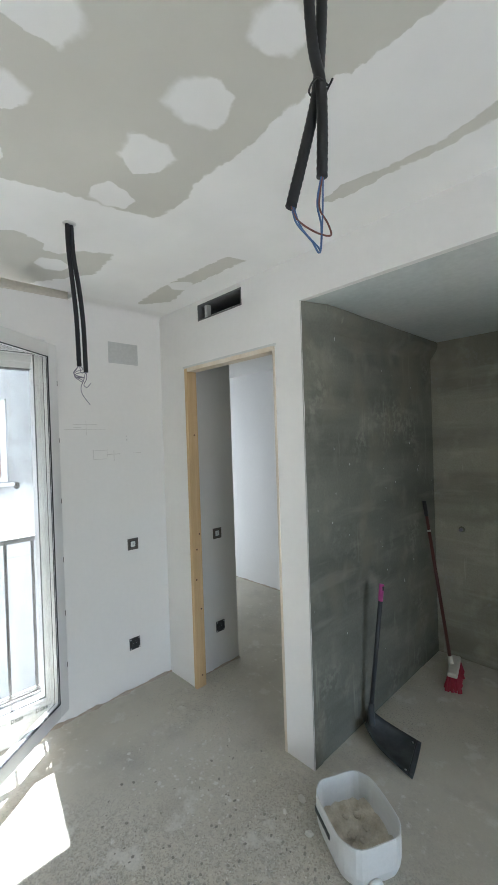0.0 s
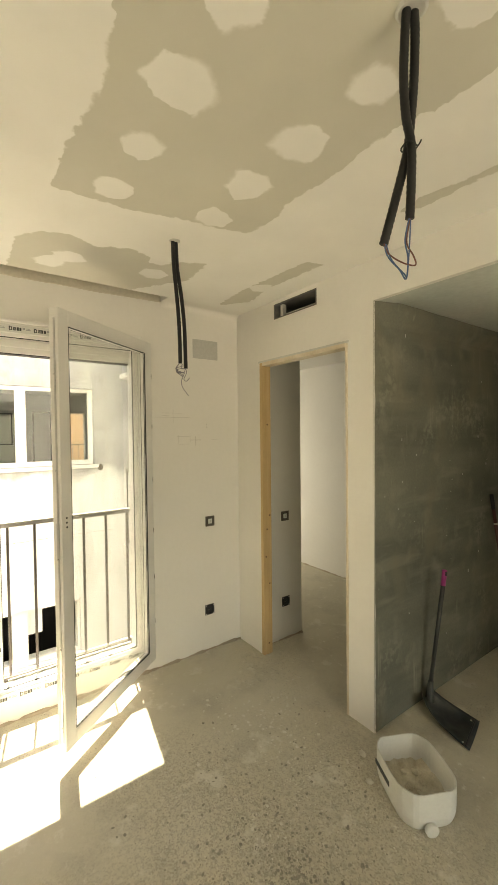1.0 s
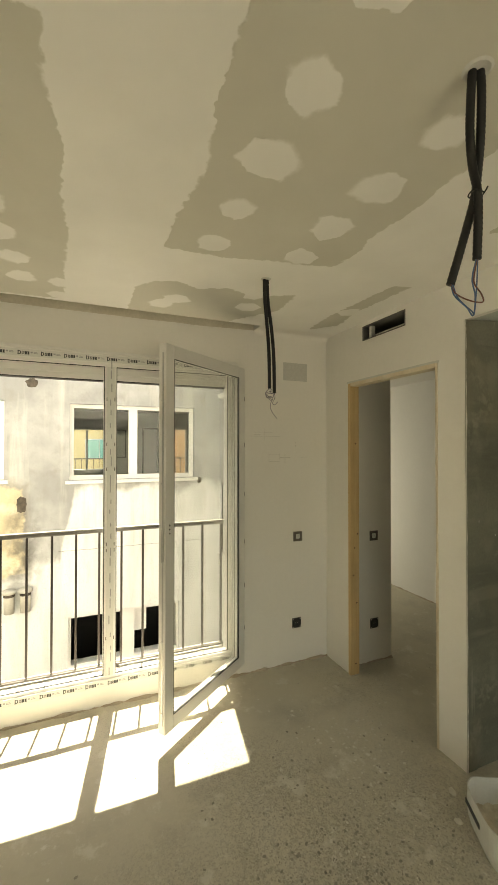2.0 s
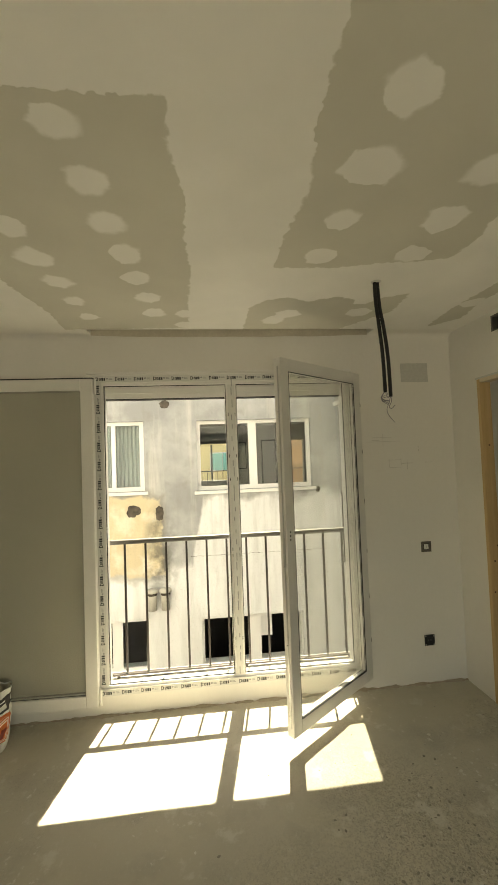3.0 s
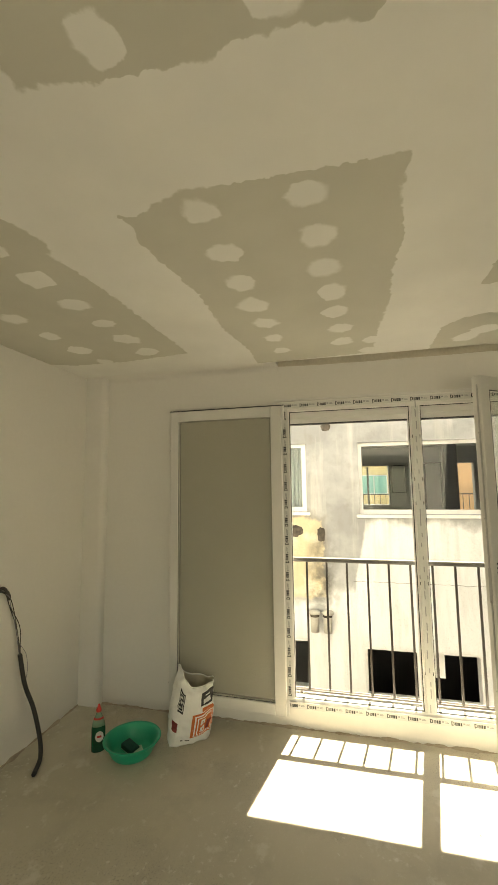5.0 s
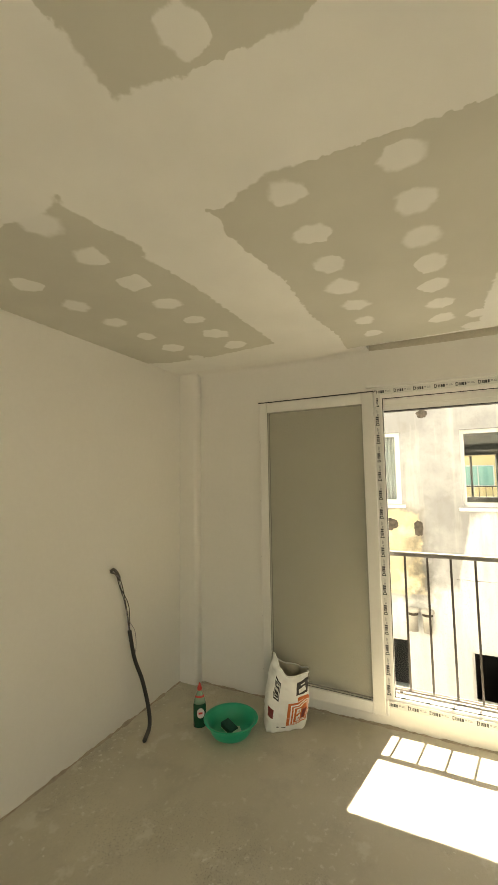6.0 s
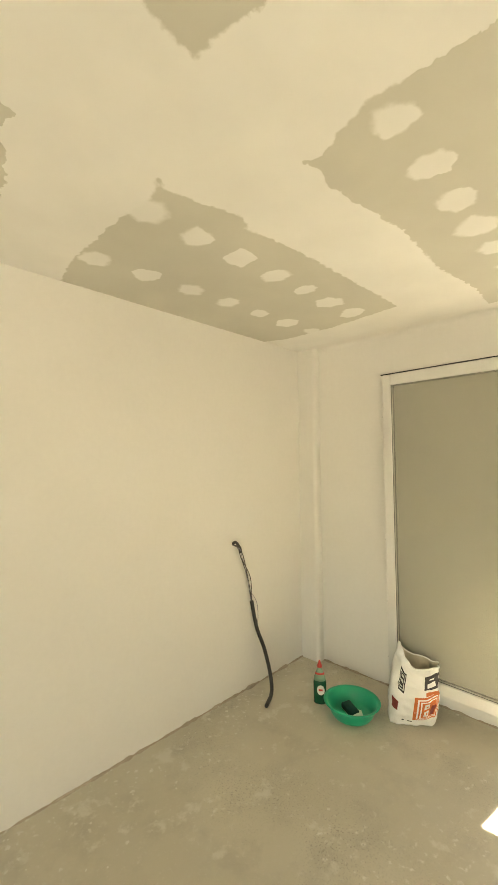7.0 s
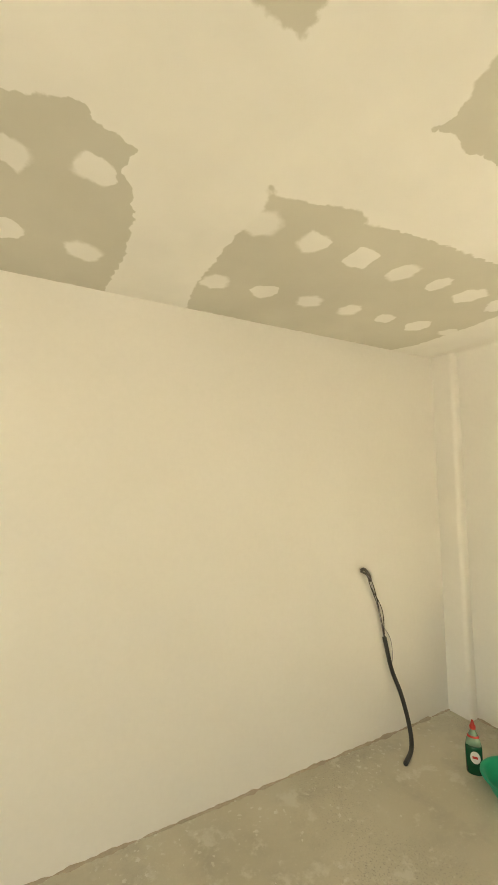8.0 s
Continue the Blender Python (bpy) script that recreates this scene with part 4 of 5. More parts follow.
def casement(width, height, closing, front, depth=0.050):
    """A glazed leaf, hinged at its origin, that runs along +y; front 1 puts the handle side on its +x face, -1 on the other."""
    r, q = 0.076, closing
    y1, z1 = width, height
    face = 0.0 if front > 0 else -depth
    leaf = thing("window_leaf", "", "window leaf")
    inner = {"stile": (0, r, 0, z1), "closing_stile": (y1 - q, y1, 0, z1), "top_rail": (r, y1 - q, z1 - r, z1), "bottom_rail": (r, y1 - q, 0, r)}
    for nm, (a, b, c, d) in inner.items():
        part(nm, B(-depth, 0, a, b, c, d, bevel=0.004), "pvc_leaf", leaf)
    g, mid = r - 0.0082, -depth / 2
    k = q - 0.0082
    ring = ((g, g + 0.010, g, z1 - g), (y1 - k - 0.010, y1 - k, g, z1 - g), (g + 0.010, y1 - k - 0.010, g, g + 0.010), (g + 0.010, y1 - k - 0.010, z1 - g - 0.010, z1 - g))
    for c in ring:
        part("gasket", B(mid + 0.0102, mid + 0.0135, *c), "gasket", leaf)
        part("gasket", B(mid - 0.0135, mid - 0.0102, *c), "gasket", leaf)
        part("spacer", B(mid - 0.0085, mid + 0.0085, *c), "stone", leaf, "pale spacer bar inside the glazing")
    e = 0.004
    for c in ((r, r + e, r, z1 - r), (y1 - q - e, y1 - q, r, z1 - r), (r + e, y1 - q - e, r, r + e), (r + e, y1 - q - e, z1 - r - e, z1 - r)):
        part("bead_gasket", B(*((-0.0065, -0.0015) if front > 0 else (0.0015 - depth, 0.0065 - depth)), *c), "gasket", leaf)
    pane = part("pane", B(-depth / 2 - 0.010, -depth / 2 + 0.010, r - 0.006, y1 - q + 0.006, r - 0.006, z1 - r + 0.006), "glass", leaf)
    for k in (-1, 0, 1):
        part("handle_hole", lathe(bmesh.new(), [(0.005, 0), (0.005, 0.0012)], 10, pose(face + 0.0004 * front, y1 - 0.032, height * 0.52 + 0.022 * k, 0, 90 * front, 0)), "gasket", leaf)
    lock = bmesh.new()
    box(lock, -0.034, -0.026, y1, y1 + 0.003, 0.05, z1 - 0.05)
    part("lock_rail", lock, "steel", leaf)
    for z in (0.12, 0.5, 0.93, 1.35, 1.8):
        part("lock_cam", lathe(bmesh.new(), [(0.004, 0), (0.004, 0.008)], 8, pose(-0.03, y1 + 0.003, z, -90, 0, 0)), "steel", leaf)
    part("lock_case", B(-0.038, -0.022, y1 + 0.001, y1 + 0.004, height * 0.44, height * 0.52, bevel=0.001), "steel", leaf)
    for z in (0.25, 0.55, 0.86, 1.2, 1.55, 1.88):
        part("edge_print", B(face - 0.0008, face + 0.0008, 0.003, 0.007, z, z + 0.028), "gasket", leaf)
    for z in (0.05, z1 - 0.05):
        part("hinge", lathe(bmesh.new(), [(0.0, -0.05), (0.008, -0.05), (0.009, -0.04), (0.009, 0.04), (0.008, 0.05), (0.0, 0.05)], 10, pose(-depth * 0.5, -0.011, z)), "pvc", leaf)
    return leaf


LEAF_H = 2.095
open_leaf = casement(0.840, LEAF_H + 0.018, 0.070, -1)
tagged(open_leaf, "white plastic window leaf with clear glass, standing ajar into the room")
wide_leaf = casement(0.855, LEAF_H, 0.062, 1)
tagged(wide_leaf, "white plastic window leaf with pale hazed glass, folded back against the wall")
for c in list(wide_leaf.children):
    if c.name.startswith("pane"):
        c.data.materials[0] = M["hazed_glass"]
    if c.name.startswith("edge_print"):
        bpy.data.objects.remove(c)
open_leaf.matrix_world = pose(-2.378, 0.820, 0.106, 0, 0, math.degrees(math.atan2(-0.512, -0.666)))
# Thin black strip along the leaf's top edge.
part("top_seal", B(-0.056, -0.006, -0.004, 0.86, LEAF_H, LEAF_H + 0.005), "gasket", wide_leaf)
wide_leaf.matrix_world = pose(-2.352, -0.970, 0.112, 0, 0, 180 - 1.4)


def railing():
    r = thing("balcony_railing", "dark iron balcony railing with thin upright bars", "railing")
    part("handrail", B(-2.595, -2.555, -0.998, 0.823, 1.075, 1.105, bevel=0.004), "rail", r)
    part("bottom_rail", B(-2.592, -2.560, -0.998, 0.823, 0.165, 0.180, bevel=0.003), "iron", r)
    for i in range(13):
        y = -0.985 + 0.1445 * i
        part("baluster", B(-2.582, -2.568, y - 0.007, y + 0.007, 0.1795, 1.0755), "iron", r)
    for y in (-0.9, 0.0, 0.77):
        part("foot", B(-2.586, -2.564, y - 0.01, y + 0.01, 0.148, 0.1655), "iron", r)


railing()

# ---- electrics ----
def hanging_conduit():
    """Two black conduits that hang from the ceiling with curled bare wire ends."""
    c = thing("hanging_cable", "two black conduits hanging from the ceiling with curled wire ends", "cable")
    x, y = -1.536, 0.639
    q = lambda r, z, f=0.0: (x + 0.69 * r - 0.72 * f, y + 0.72 * r + 0.69 * f, z)
    part("conduit", tube(bmesh.new(), dense([q(-0.004, 2.53), q(-0.002, 2.42), q(0.010, 2.28), q(0.020, 2.14), q(0.024, 1.955)], 0.005), 0.0088, 10, 0.0006), "conduit", c, "", True)
    part("conduit", tube(bmesh.new(), dense([q(0.006, 2.53, 0.012), q(0.012, 2.40, 0.012), q(0.030, 2.27, 0.010), q(0.044, 2.12, 0.006), q(0.050, 1.925)], 0.005), 0.0088, 10, 0.0006), "conduit", c, "", True)
    rnd = random.Random(11)
    for k in range(4):
        a, h = rnd.uniform(0, 6), rnd.uniform(0.015, 0.03)
        pts = [q(0.024, 1.96)]
        for i in range(9):
            t = i / 8
            pts.append(q(0.022 + 0.02 * math.cos(a + 6.5 * t), 1.935 - 0.035 * t + 0.012 * math.sin(a + 5 * t), h * math.sin(a + 6 * t)))
        part("wire", tube(bmesh.new(), smooth_path(pts, 4), 0.0016, 6), "grey_wire", c, "", True)
    for pts in ([q(0.050, 1.93), q(0.052, 1.905), q(0.040, 1.88), q(0.052, 1.87), q(0.068, 1.885)], [q(0.048, 1.93), q(0.040, 1.90), q(0.028, 1.87), q(0.034, 1.84), q(0.062, 1.80)]):
        part("wire", tube(bmesh.new(), smooth_path(pts, 6), 0.0016, 6), "grey_wire", c, "", True)
    part("hole_rim", lathe(bmesh.new(), [(0.014, 0.0), (0.026, 0.0), (0.022, -0.004), (0.014, -0.003)], 16, pose(x + 0.002, y + 0.004, CEIL)), "soffit", c, "crumbled plaster round the cable hole")


hanging_conduit()


def lamp_conduit():
    """A thicker pair of conduits that cross, with a loop of blue and brown wire between their ends."""
    c = thing("lamp_cable", "tied pair of black corrugated conduits with looped blue and brown wires", "cable")
    x, y = -0.289, 0.596
    q = lambda r, z, f=0.0: (x + 0.585 * r - 0.811 * f, y + 0.811 * r + 0.585 * f, z)
    part("conduit", tube(bmesh.new(), dense([q(-0.006, 2.535), q(-0.010, 2.48), q(-0.013, 2.38), q(-0.008, 2.30), q(0.000, 2.236, -0.008), q(0.002, 2.17, -0.004), q(0.0, 2.082)], 0.005), 0.0092, 12, 0.0006), "conduit", c, "", True)
    part("conduit", tube(bmesh.new(), dense([q(0.010, 2.535, 0.004), q(0.013, 2.48, 0.004), q(0.012, 2.38, 0.008), q(0.007, 2.30, 0.012), q(0.000, 2.236, 0.014), q(-0.022, 2.15, 0.010), q(-0.057, 2.028)], 0.005), 0.0092, 12, 0.0008), "conduit", c, "", True)
    part("tie", tube(bmesh.new(), smooth_path([q(0.013, 2.232, -0.010), q(-0.010, 2.236, -0.018), q(-0.013, 2.24, 0.016), q(0.012, 2.238, 0.025), q(0.015, 2.234, -0.008), q(0.020, 2.243, -0.012)], 6), 0.0018, 6), "conduit", c, "", True)
    part("wire", tube(bmesh.new(), smooth_path([q(-0.056, 2.04), q(-0.048, 2.005), q(-0.022, 1.975), q(-0.008, 1.955), q(-0.004, 2.0), q(-0.010, 2.04), q(0.0, 2.09)], 8), 0.0017, 6), "blue_wire", c, "blue insulated wire", True)
    part("wire", tube(bmesh.new(), smooth_path([q(-0.058, 2.04), q(-0.046, 2.01), q(-0.015, 1.990), q(0.012, 1.985), q(0.008, 2.005), q(-0.006, 2.03), q(-0.004, 2.06), q(0.002, 2.09)], 8), 0.0017, 6), "brown_wire", c, "brown insulated wire", True)
    part("wire", tube(bmesh.new(), smooth_path([q(-0.054, 2.04), q(-0.040, 1.998), q(-0.012, 1.966), q(-0.006, 1.962), q(-0.001, 2.02), q(0.002, 2.09)], 8), 0.0015, 6), "blue_wire", c, "blue insulated wire", True)
    part("hole_rim", lathe(bmesh.new(), [(0.018, 0.0), (0.034, 0.0), (0.028, -0.004), (0.018, -0.003)], 16, pose(x + 0.002, y + 0.004, CEIL)), "soffit", c, "crumbled plaster round the cable hole")


lamp_conduit()


def wall_box(x, y, z, socket):
    """An unfinished flush box facing +x: a mounting ring with a white insert, or a black socket body."""
    b = thing("socket_box" if socket else "switch_box", "bare black socket insert without its cover" if socket else "flush switch box with a metal ring and white insert",
              "socket" if socket else "switch", "open wall boxes", at=pose(x, y, z))
    h = 0.037
    part("mount_ring", slab_with_holes((-h, h), (-h, h), [(-0.022, 0.022, -0.022, 0.022)], -0.002, 0.006, "x"), "box_black" if socket else "box_metal", b)
    part("back_box", B(-0.001, 0.0015, -0.022, 0.022, -0.022, 0.022), "box_black", b)
    if socket:
        part("insert", lathe(bmesh.new(), [(0.0, 0.0), (0.021, 0.0), (0.021, 0.005), (0.017, 0.006), (0.015, 0.002), (0.0, 0.002)], 20, pose(0.001, 0, 0, 0, 90, 0)), "box_black", b)
        for dy in (-0.0085, 0.0085):
            part("contact", lathe(bmesh.new(), [(0.0025, 0), (0.0025, 0.002)], 8, pose(0.003, dy, 0, 0, 90, 0)), "steel", b)
        for dy, dz in ((-0.03, 0.03), (0.03, 0.03), (-0.03, -0.03), (0.03, -0.03)):
            part("claw", B(0.006, 0.008, dy - 0.004, dy + 0.004, dz - 0.004, dz + 0.004), "steel", b)
    else:
        part("insert", B(0.0015, 0.008, -0.016, 0.016, -0.018, 0.018, bevel=0.002), "label_white", b, "white switch insert")
        part("rocker", B(0.008, 0.0095, -0.004, 0.004, -0.008, 0.008), "plate", b)
    return b


wall_box(WEST, 1.316, 0.966, False)
wall_box(WEST, 1.305, 0.303, True)
wall_box(-2.18, 1.863, 0.97, False)
wall_box(-2.18, 1.866, 0.296, True)


def cover_plate():
    p = thing("cover_plate", "grey square junction box cover screwed to the wall", "cover plate", at=pose(WEST, 1.295, 2.236))
    part("plate", B(0.0, 0.004, -0.104, 0.104, -0.069, 0.069, bevel=0.0015), "plate", p)
    for a in (-0.09, 0.09):
        for b in (-0.056, 0.056):
            part("screw", lathe(bmesh.new(), [(0.004, 0), (0.0035, 0.0015)], 8, pose(0.004, a, b, 0, 90, 0)), "steel", p)


cover_plate()


def wall_marks():
    """Faint pencil lines and small nicks on the plaster beside the window."""
    w = thing("pencil_marks", "faint pencil lines and nicks on the white plaster", "wall marks", kind="structure")
    marks = ((0.90, 1.16, 1.735, 1.737), (0.95, 1.10, 1.765, 1.767), (1.03, 1.032, 1.70, 1.79), (1.06, 1.16, 1.60, 1.602), (1.07, 1.072, 1.55, 1.61), (1.16, 1.162, 1.56, 1.61), (1.07, 1.16, 1.545, 1.547),
             (1.16, 1.25, 1.572, 1.576), (1.205, 1.208, 1.53, 1.60), (1.297, 1.303, 1.66, 1.672), (1.295, 1.301, 1.685, 1.692), (0.95, 1.0, 1.745, 1.748), (1.34, 1.40, 1.575, 1.577))
    for a, b, c, d in marks:
        part("line", B(WEST, WEST + 0.0012, a, b, c, d), "pencil", w)


wall_marks()

# ---- cleaning things in the alcove ----
def dustpan():
    d = thing("dustpan", "dusty black long-handled dustpan with a magenta grip", "dustpan")
    nu, nv = 12, 12
    bm = bmesh.new()
    base, ux, uy = Vector((-1.075, 1.975, 0.0)), Vector((1.0, -0.02, 0)).normalized(), Vector((-0.25, 0.96, 0)).normalized()

    def at(u, v, lift=0.0):
        side = abs(v) ** 3
        back = (1 - u) ** 5
        wid = 0.095 + 0.036 * u
        z = 0.004 + 0.058 * side * (1 - 0.8 * u) + 0.060 * back
        return base + ux * (0.285 * u) + uy * (v * wid * (1 - 0.45 * back)) + Vector((0, 0, z + lift))

    sheets = []
    for lift in (0.0, 0.004):
        sheets.append([[bm.verts.new(at(i / nu, 2 * j / nv - 1, lift)) for j in range(nv + 1)] for i in range(nu + 1)])
    for s in sheets:
        for i in range(nu):
            for j in range(nv):
                bm.faces.new((s[i][j], s[i + 1][j], s[i + 1][j + 1], s[i][j + 1]))
    a, b = sheets
    rim = [(i, 0) for i in range(nu)] + [(nu, j) for j in range(nv)] + [(i, nv) for i in range(nu, 0, -1)] + [(0, j) for j in range(nv, 0, -1)]
    for (i, j), (k, l) in zip(rim, rim[1:] + rim[:1]):
        bm.faces.new((a[i][j], a[k][l], b[k][l], b[i][j]))
    pan = part("pan", bm, "pan", d, "", True)
    lip = bmesh.new()
    tube(lip, [at(0.93, -0.95, 0.006), at(0.93, 0.95, 0.006)], 0.005, 6)
    part("rubber_lip", lip, "dark_pole", pan, "worn rubber lip")
    for v in (-0.8, 0.8):
        part("rivet", lathe(bmesh.new(), [(0.006, 0), (0.005, 0.003), (0, 0.004)], 8, Matrix.Translation(at(0.86, v, 0.004))), "label_white", pan)
    part("socket", tube(bmesh.new(), [base + Vector((0.012, 0.035, 0.03)), base + Vector((0.014, 0.04, 0.16))], lambda t: 0.021 - 0.006 * t, 12), "pan", d, "", True)
    part("pole", tube(bmesh.new(), [base + Vector((0.014, 0.039, 0.14)), base + Vector((0.060, 0.092, 0.735))], 0.0125, 12), "dark_pole", d, "", True)
    grip = part("grip", tube(bmesh.new(), [base + Vector((0.059, 0.091, 0.725)), base + Vector((0.066, 0.098, 0.815))], lambda t: 0.0150 - 0.002 * abs(t - 0.5), 12), "pink", d, "magenta plastic grip", True)
    part("hang_slot", B(base.x + 0.076, base.x + 0.079, base.y + 0.085, base.y + 0.10, 0.785, 0.808), "box_black", grip)


dustpan()


def broom():
    b = thing("broom", "red-bristled broom with a dark red pole leaning on cement wall", "broom")
    m = pose(-0.905, 2.80, 0.0, 0, 0, 104)
    bm = bmesh.new()
    rnd = random.Random(5)
    for i in range(20):
        for j in range(5):
            u, v = -0.115 + 0.23 * i / 19, -0.022 + 0.044 * j / 4
            foot = Vector((u * 1.22 + rnd.uniform(-0.006, 0.006), v * 1.9 + rnd.uniform(-0.006, 0.006), rnd.uniform(0.0, 0.006)))
            tube(bm, [m @ foot, m @ Vector((u, v, 0.088))], lambda t: 0.0085 - 0.002 * t, 5)
    part("bristles", bm, "bristle", b)
    part("head", B(-0.125, 0.125, -0.03, 0.03, 0.085, 0.115, bevel=0.008, m=m), "cream", b)
    foot, top = Vector((-0.925, 2.80, 0.11)), Vector((-1.108, 2.885, 1.165))
    way = top - foot
    part("socket", tube(bmesh.new(), [foot - way * 0.01, foot + way * 0.045], lambda t: 0.018 - 0.004 * t, 12), "cream", b, "", True)
    part("pole", tube(bmesh.new(), [foot + way * 0.03, foot + way * 0.94], 0.0115, 12), "red_pole", b, "", True)
    part("end_cap", tube(bmesh.new(), [foot + way * 0.90, top], 0.0135, 12), "box_black", b, "black plastic end cap", True)
    part("band", tube(bmesh.new(), [foot + way * 0.80, foot + way * 0.812], 0.0125, 12), "cream", b, "", True)


broom()


def mixing_tub():
    """A canister cut open lengthwise, used to mix mortar, with a spout at one end."""
    t = thing("mortar_tub", "white plastic canister cut open, crusted with dried mortar", "mortar tub")
    m = pose(-0.778, 1.398, 0.0, 0, 0, -29) @ Matrix.Diagonal((1.1, 1.1, 1.0, 1))
    sides, steps = 48, 9

    def ring(u, h):
        a = 2 * math.pi * u
        c, s = math.cos(a), math.sin(a)
        grow = 0.84 + 0.16 * min(1.0, h / 0.06) ** 0.6
        k = 1.0 / (abs(c) ** 22 + abs(s) ** 22 + (0.60 * (abs(c) + abs(s))) ** 22) ** (1 / 22)
        x = 0.148 * c * k * grow
        y = 0.120 * s * k * grow
        if c > 0:
            y *= 1 - 0.08 * c ** 3
        return x, y

    bm = bmesh.new()
    outer, inner = [], []
    for k in range(steps + 1):
        h = 0.165 * k / steps
        wave = [0.002 * math.sin(5 * u * 2 * math.pi / sides) * (k == steps) for u in range(sides)]
        outer.append([bm.verts.new(m @ Vector((*ring(u / sides, h), h + 0.002 + wave[u]))) for u in range(sides)])
        inner.append([bm.verts.new(m @ Vector((*(0.972 * q for q in ring(u / sides, h)), max(h, 0.006) + 0.002 + wave[u]))) for u in range(sides)])
    for s in (outer, inner):
        for a, b in zip(s, s[1:]):
            for u in range(sides):
                bm.faces.new((a[u], a[(u + 1) % sides], b[(u + 1) % sides], b[u]))
        bm.faces.new(s[0])
    for u in range(sides):
        bm.faces.new((outer[-1][u], outer[-1][(u + 1) % sides], inner[-1][(u + 1) % sides], inner[-1][u]))
    part("shell", bm, "tub", t)
    rnd = random.Random(2)
    bm = bmesh.new()
    rows = []
    for k in range(10):
        r = k / 9
        row = []
        for u in range(40):
            x, y = ring(u / 40, 0.05)
            z = 0.03 + 0.018 * noise.noise(Vector((x * r * 30, y * r * 30, 1.3))) + 0.022 * r ** 4 + 0.012 * (k == 9) * noise.noise(Vector((u * 0.7, 3, 1)))
            row.append(bm.verts.new(m @ Vector((0.968 * x * r, 0.968 * y * r, z))))
        rows.append(row)
    for a, b in zip(rows, rows[1:]):
        for u in range(40):
            bm.faces.new((a[u], a[(u + 1) % 40], b[(u + 1) % 40], b[u]))
    bmesh.ops.remove_doubles(bm, verts=bm.verts, dist=1e-5)
    part("mortar_crust", bm, "mortar", t, "dried beige mortar crust", True)
    for k in range(9):
        x, y, s = rnd.uniform(-0.09, 0.09), rnd.uniform(-0.06, 0.06), rnd.uniform(0.008, 0.018)
        bm = bmesh.new()
        bmesh.ops.create_icosphere(bm, subdivisions=2, radius=s, matrix=m @ Matrix.Translation((x, y, 0.045)) @ Matrix.Diagonal((1.2, 0.9, 0.6, 1)))
        for v in bm.verts:
            v.co += 0.3 * s * noise.noise_vector(v.co * 60)
        part("mortar_lump", bm, "mortar", t)
    part("spout", lathe(bmesh.new(), [(0.0, -0.02), (0.021, -0.02), (0.021, 0.010), (0.025, 0.011), (0.025, 0.024), (0.023, 0.026), (0.0, 0.026)], 20, m @ pose(0.138, -0.02, 0.029, 0, 90, 0)), "tub", t, "white screw cap", True)
    lab = m @ pose(-0.02, -0.1215, 0.07)
    part("label_strip", B(-0.075, 0.045, -0.0015, 0.0012, 0.024, 0.044, m=lab), "ink", t, "dark printed strip")


mixing_tub()


def rubble():
    """Loose plaster chips and grit on the screed."""
    rnd = random.Random(8)
    bm = bmesh.new()
    spots = [(-1.072, 1.411, 0.02), (-0.948, 1.305, 0.018), (-1.087, 1.311, 0.012), (-1.943, 2.191, 0.010), (-1.385, 1.139, 0.008), (-1.45, 1.30, 0.008)]
    for _ in range(150):
        a, r = rnd.uniform(0, 6.28), abs(rnd.gauss(0, 0.5))
        spots.append((-1.15 + r * math.cos(a), 1.02 + 0.55 * r * math.sin(a), rnd.uniform(0.0015, 0.004)))
    for cx, cy, count in ((-1.62, 1.32, 26), (-1.30, 1.10, 30), (-1.02, 0.80, 14), (-1.85, 1.95, 12), (-1.72, 0.98, 12)):
        for _ in range(count):
            spots.append((rnd.gauss(cx, 0.08), rnd.gauss(cy, 0.07), rnd.uniform(0.002, 0.008)))
    for _ in range(120):
        spots.append((rnd.uniform(-2.2, 0.6), SOUTH + abs(rnd.gauss(0.03, 0.22)), rnd.uniform(0.002, 0.006)))
    for x, y, s in spots:
        if -2.38 < x < 0.9 and SOUTH < y < 2.4:
            mm = pose(x, y, 0.3 * s, rnd.uniform(0, 30), rnd.uniform(0, 30), rnd.uniform(0, 360)) @ Matrix.Diagonal((1.2, 0.8, 0.45, 1))
            bmesh.ops.create_icosphere(bm, subdivisions=1, radius=s, matrix=mm)
    tagged(part("plaster_chips", bm, "mortar_chip"), "loose white plaster chips and grit on the screed", "rubble", "", "stuff")
    bm = bmesh.new()
    for _ in range(900):
        a, r = rnd.uniform(0, 6.28), abs(rnd.gauss(0, 0.42))
        x, y, s = -0.85 + 1.15 * r * math.cos(a), 0.78 + r * math.sin(a), rnd.choice((0.0025, 0.003, 0.0035, 0.005, 0.007))
        if -2.35 < x < 0.9 and -0.3 < y < 1.5:
            bmesh.ops.create_icosphere(bm, subdivisions=1, radius=s, matrix=pose(x, y, 0.1 * s, rnd.uniform(0, 30), rnd.uniform(0, 30), rnd.uniform(0, 360)) @ Matrix.Diagonal((1.3, 0.9, 0.5, 1)))
    tagged(part("loose_grit", bm, "grit"), "dark grey grit and gravel worn out of the screed", "grit", "", "stuff")


rubble()


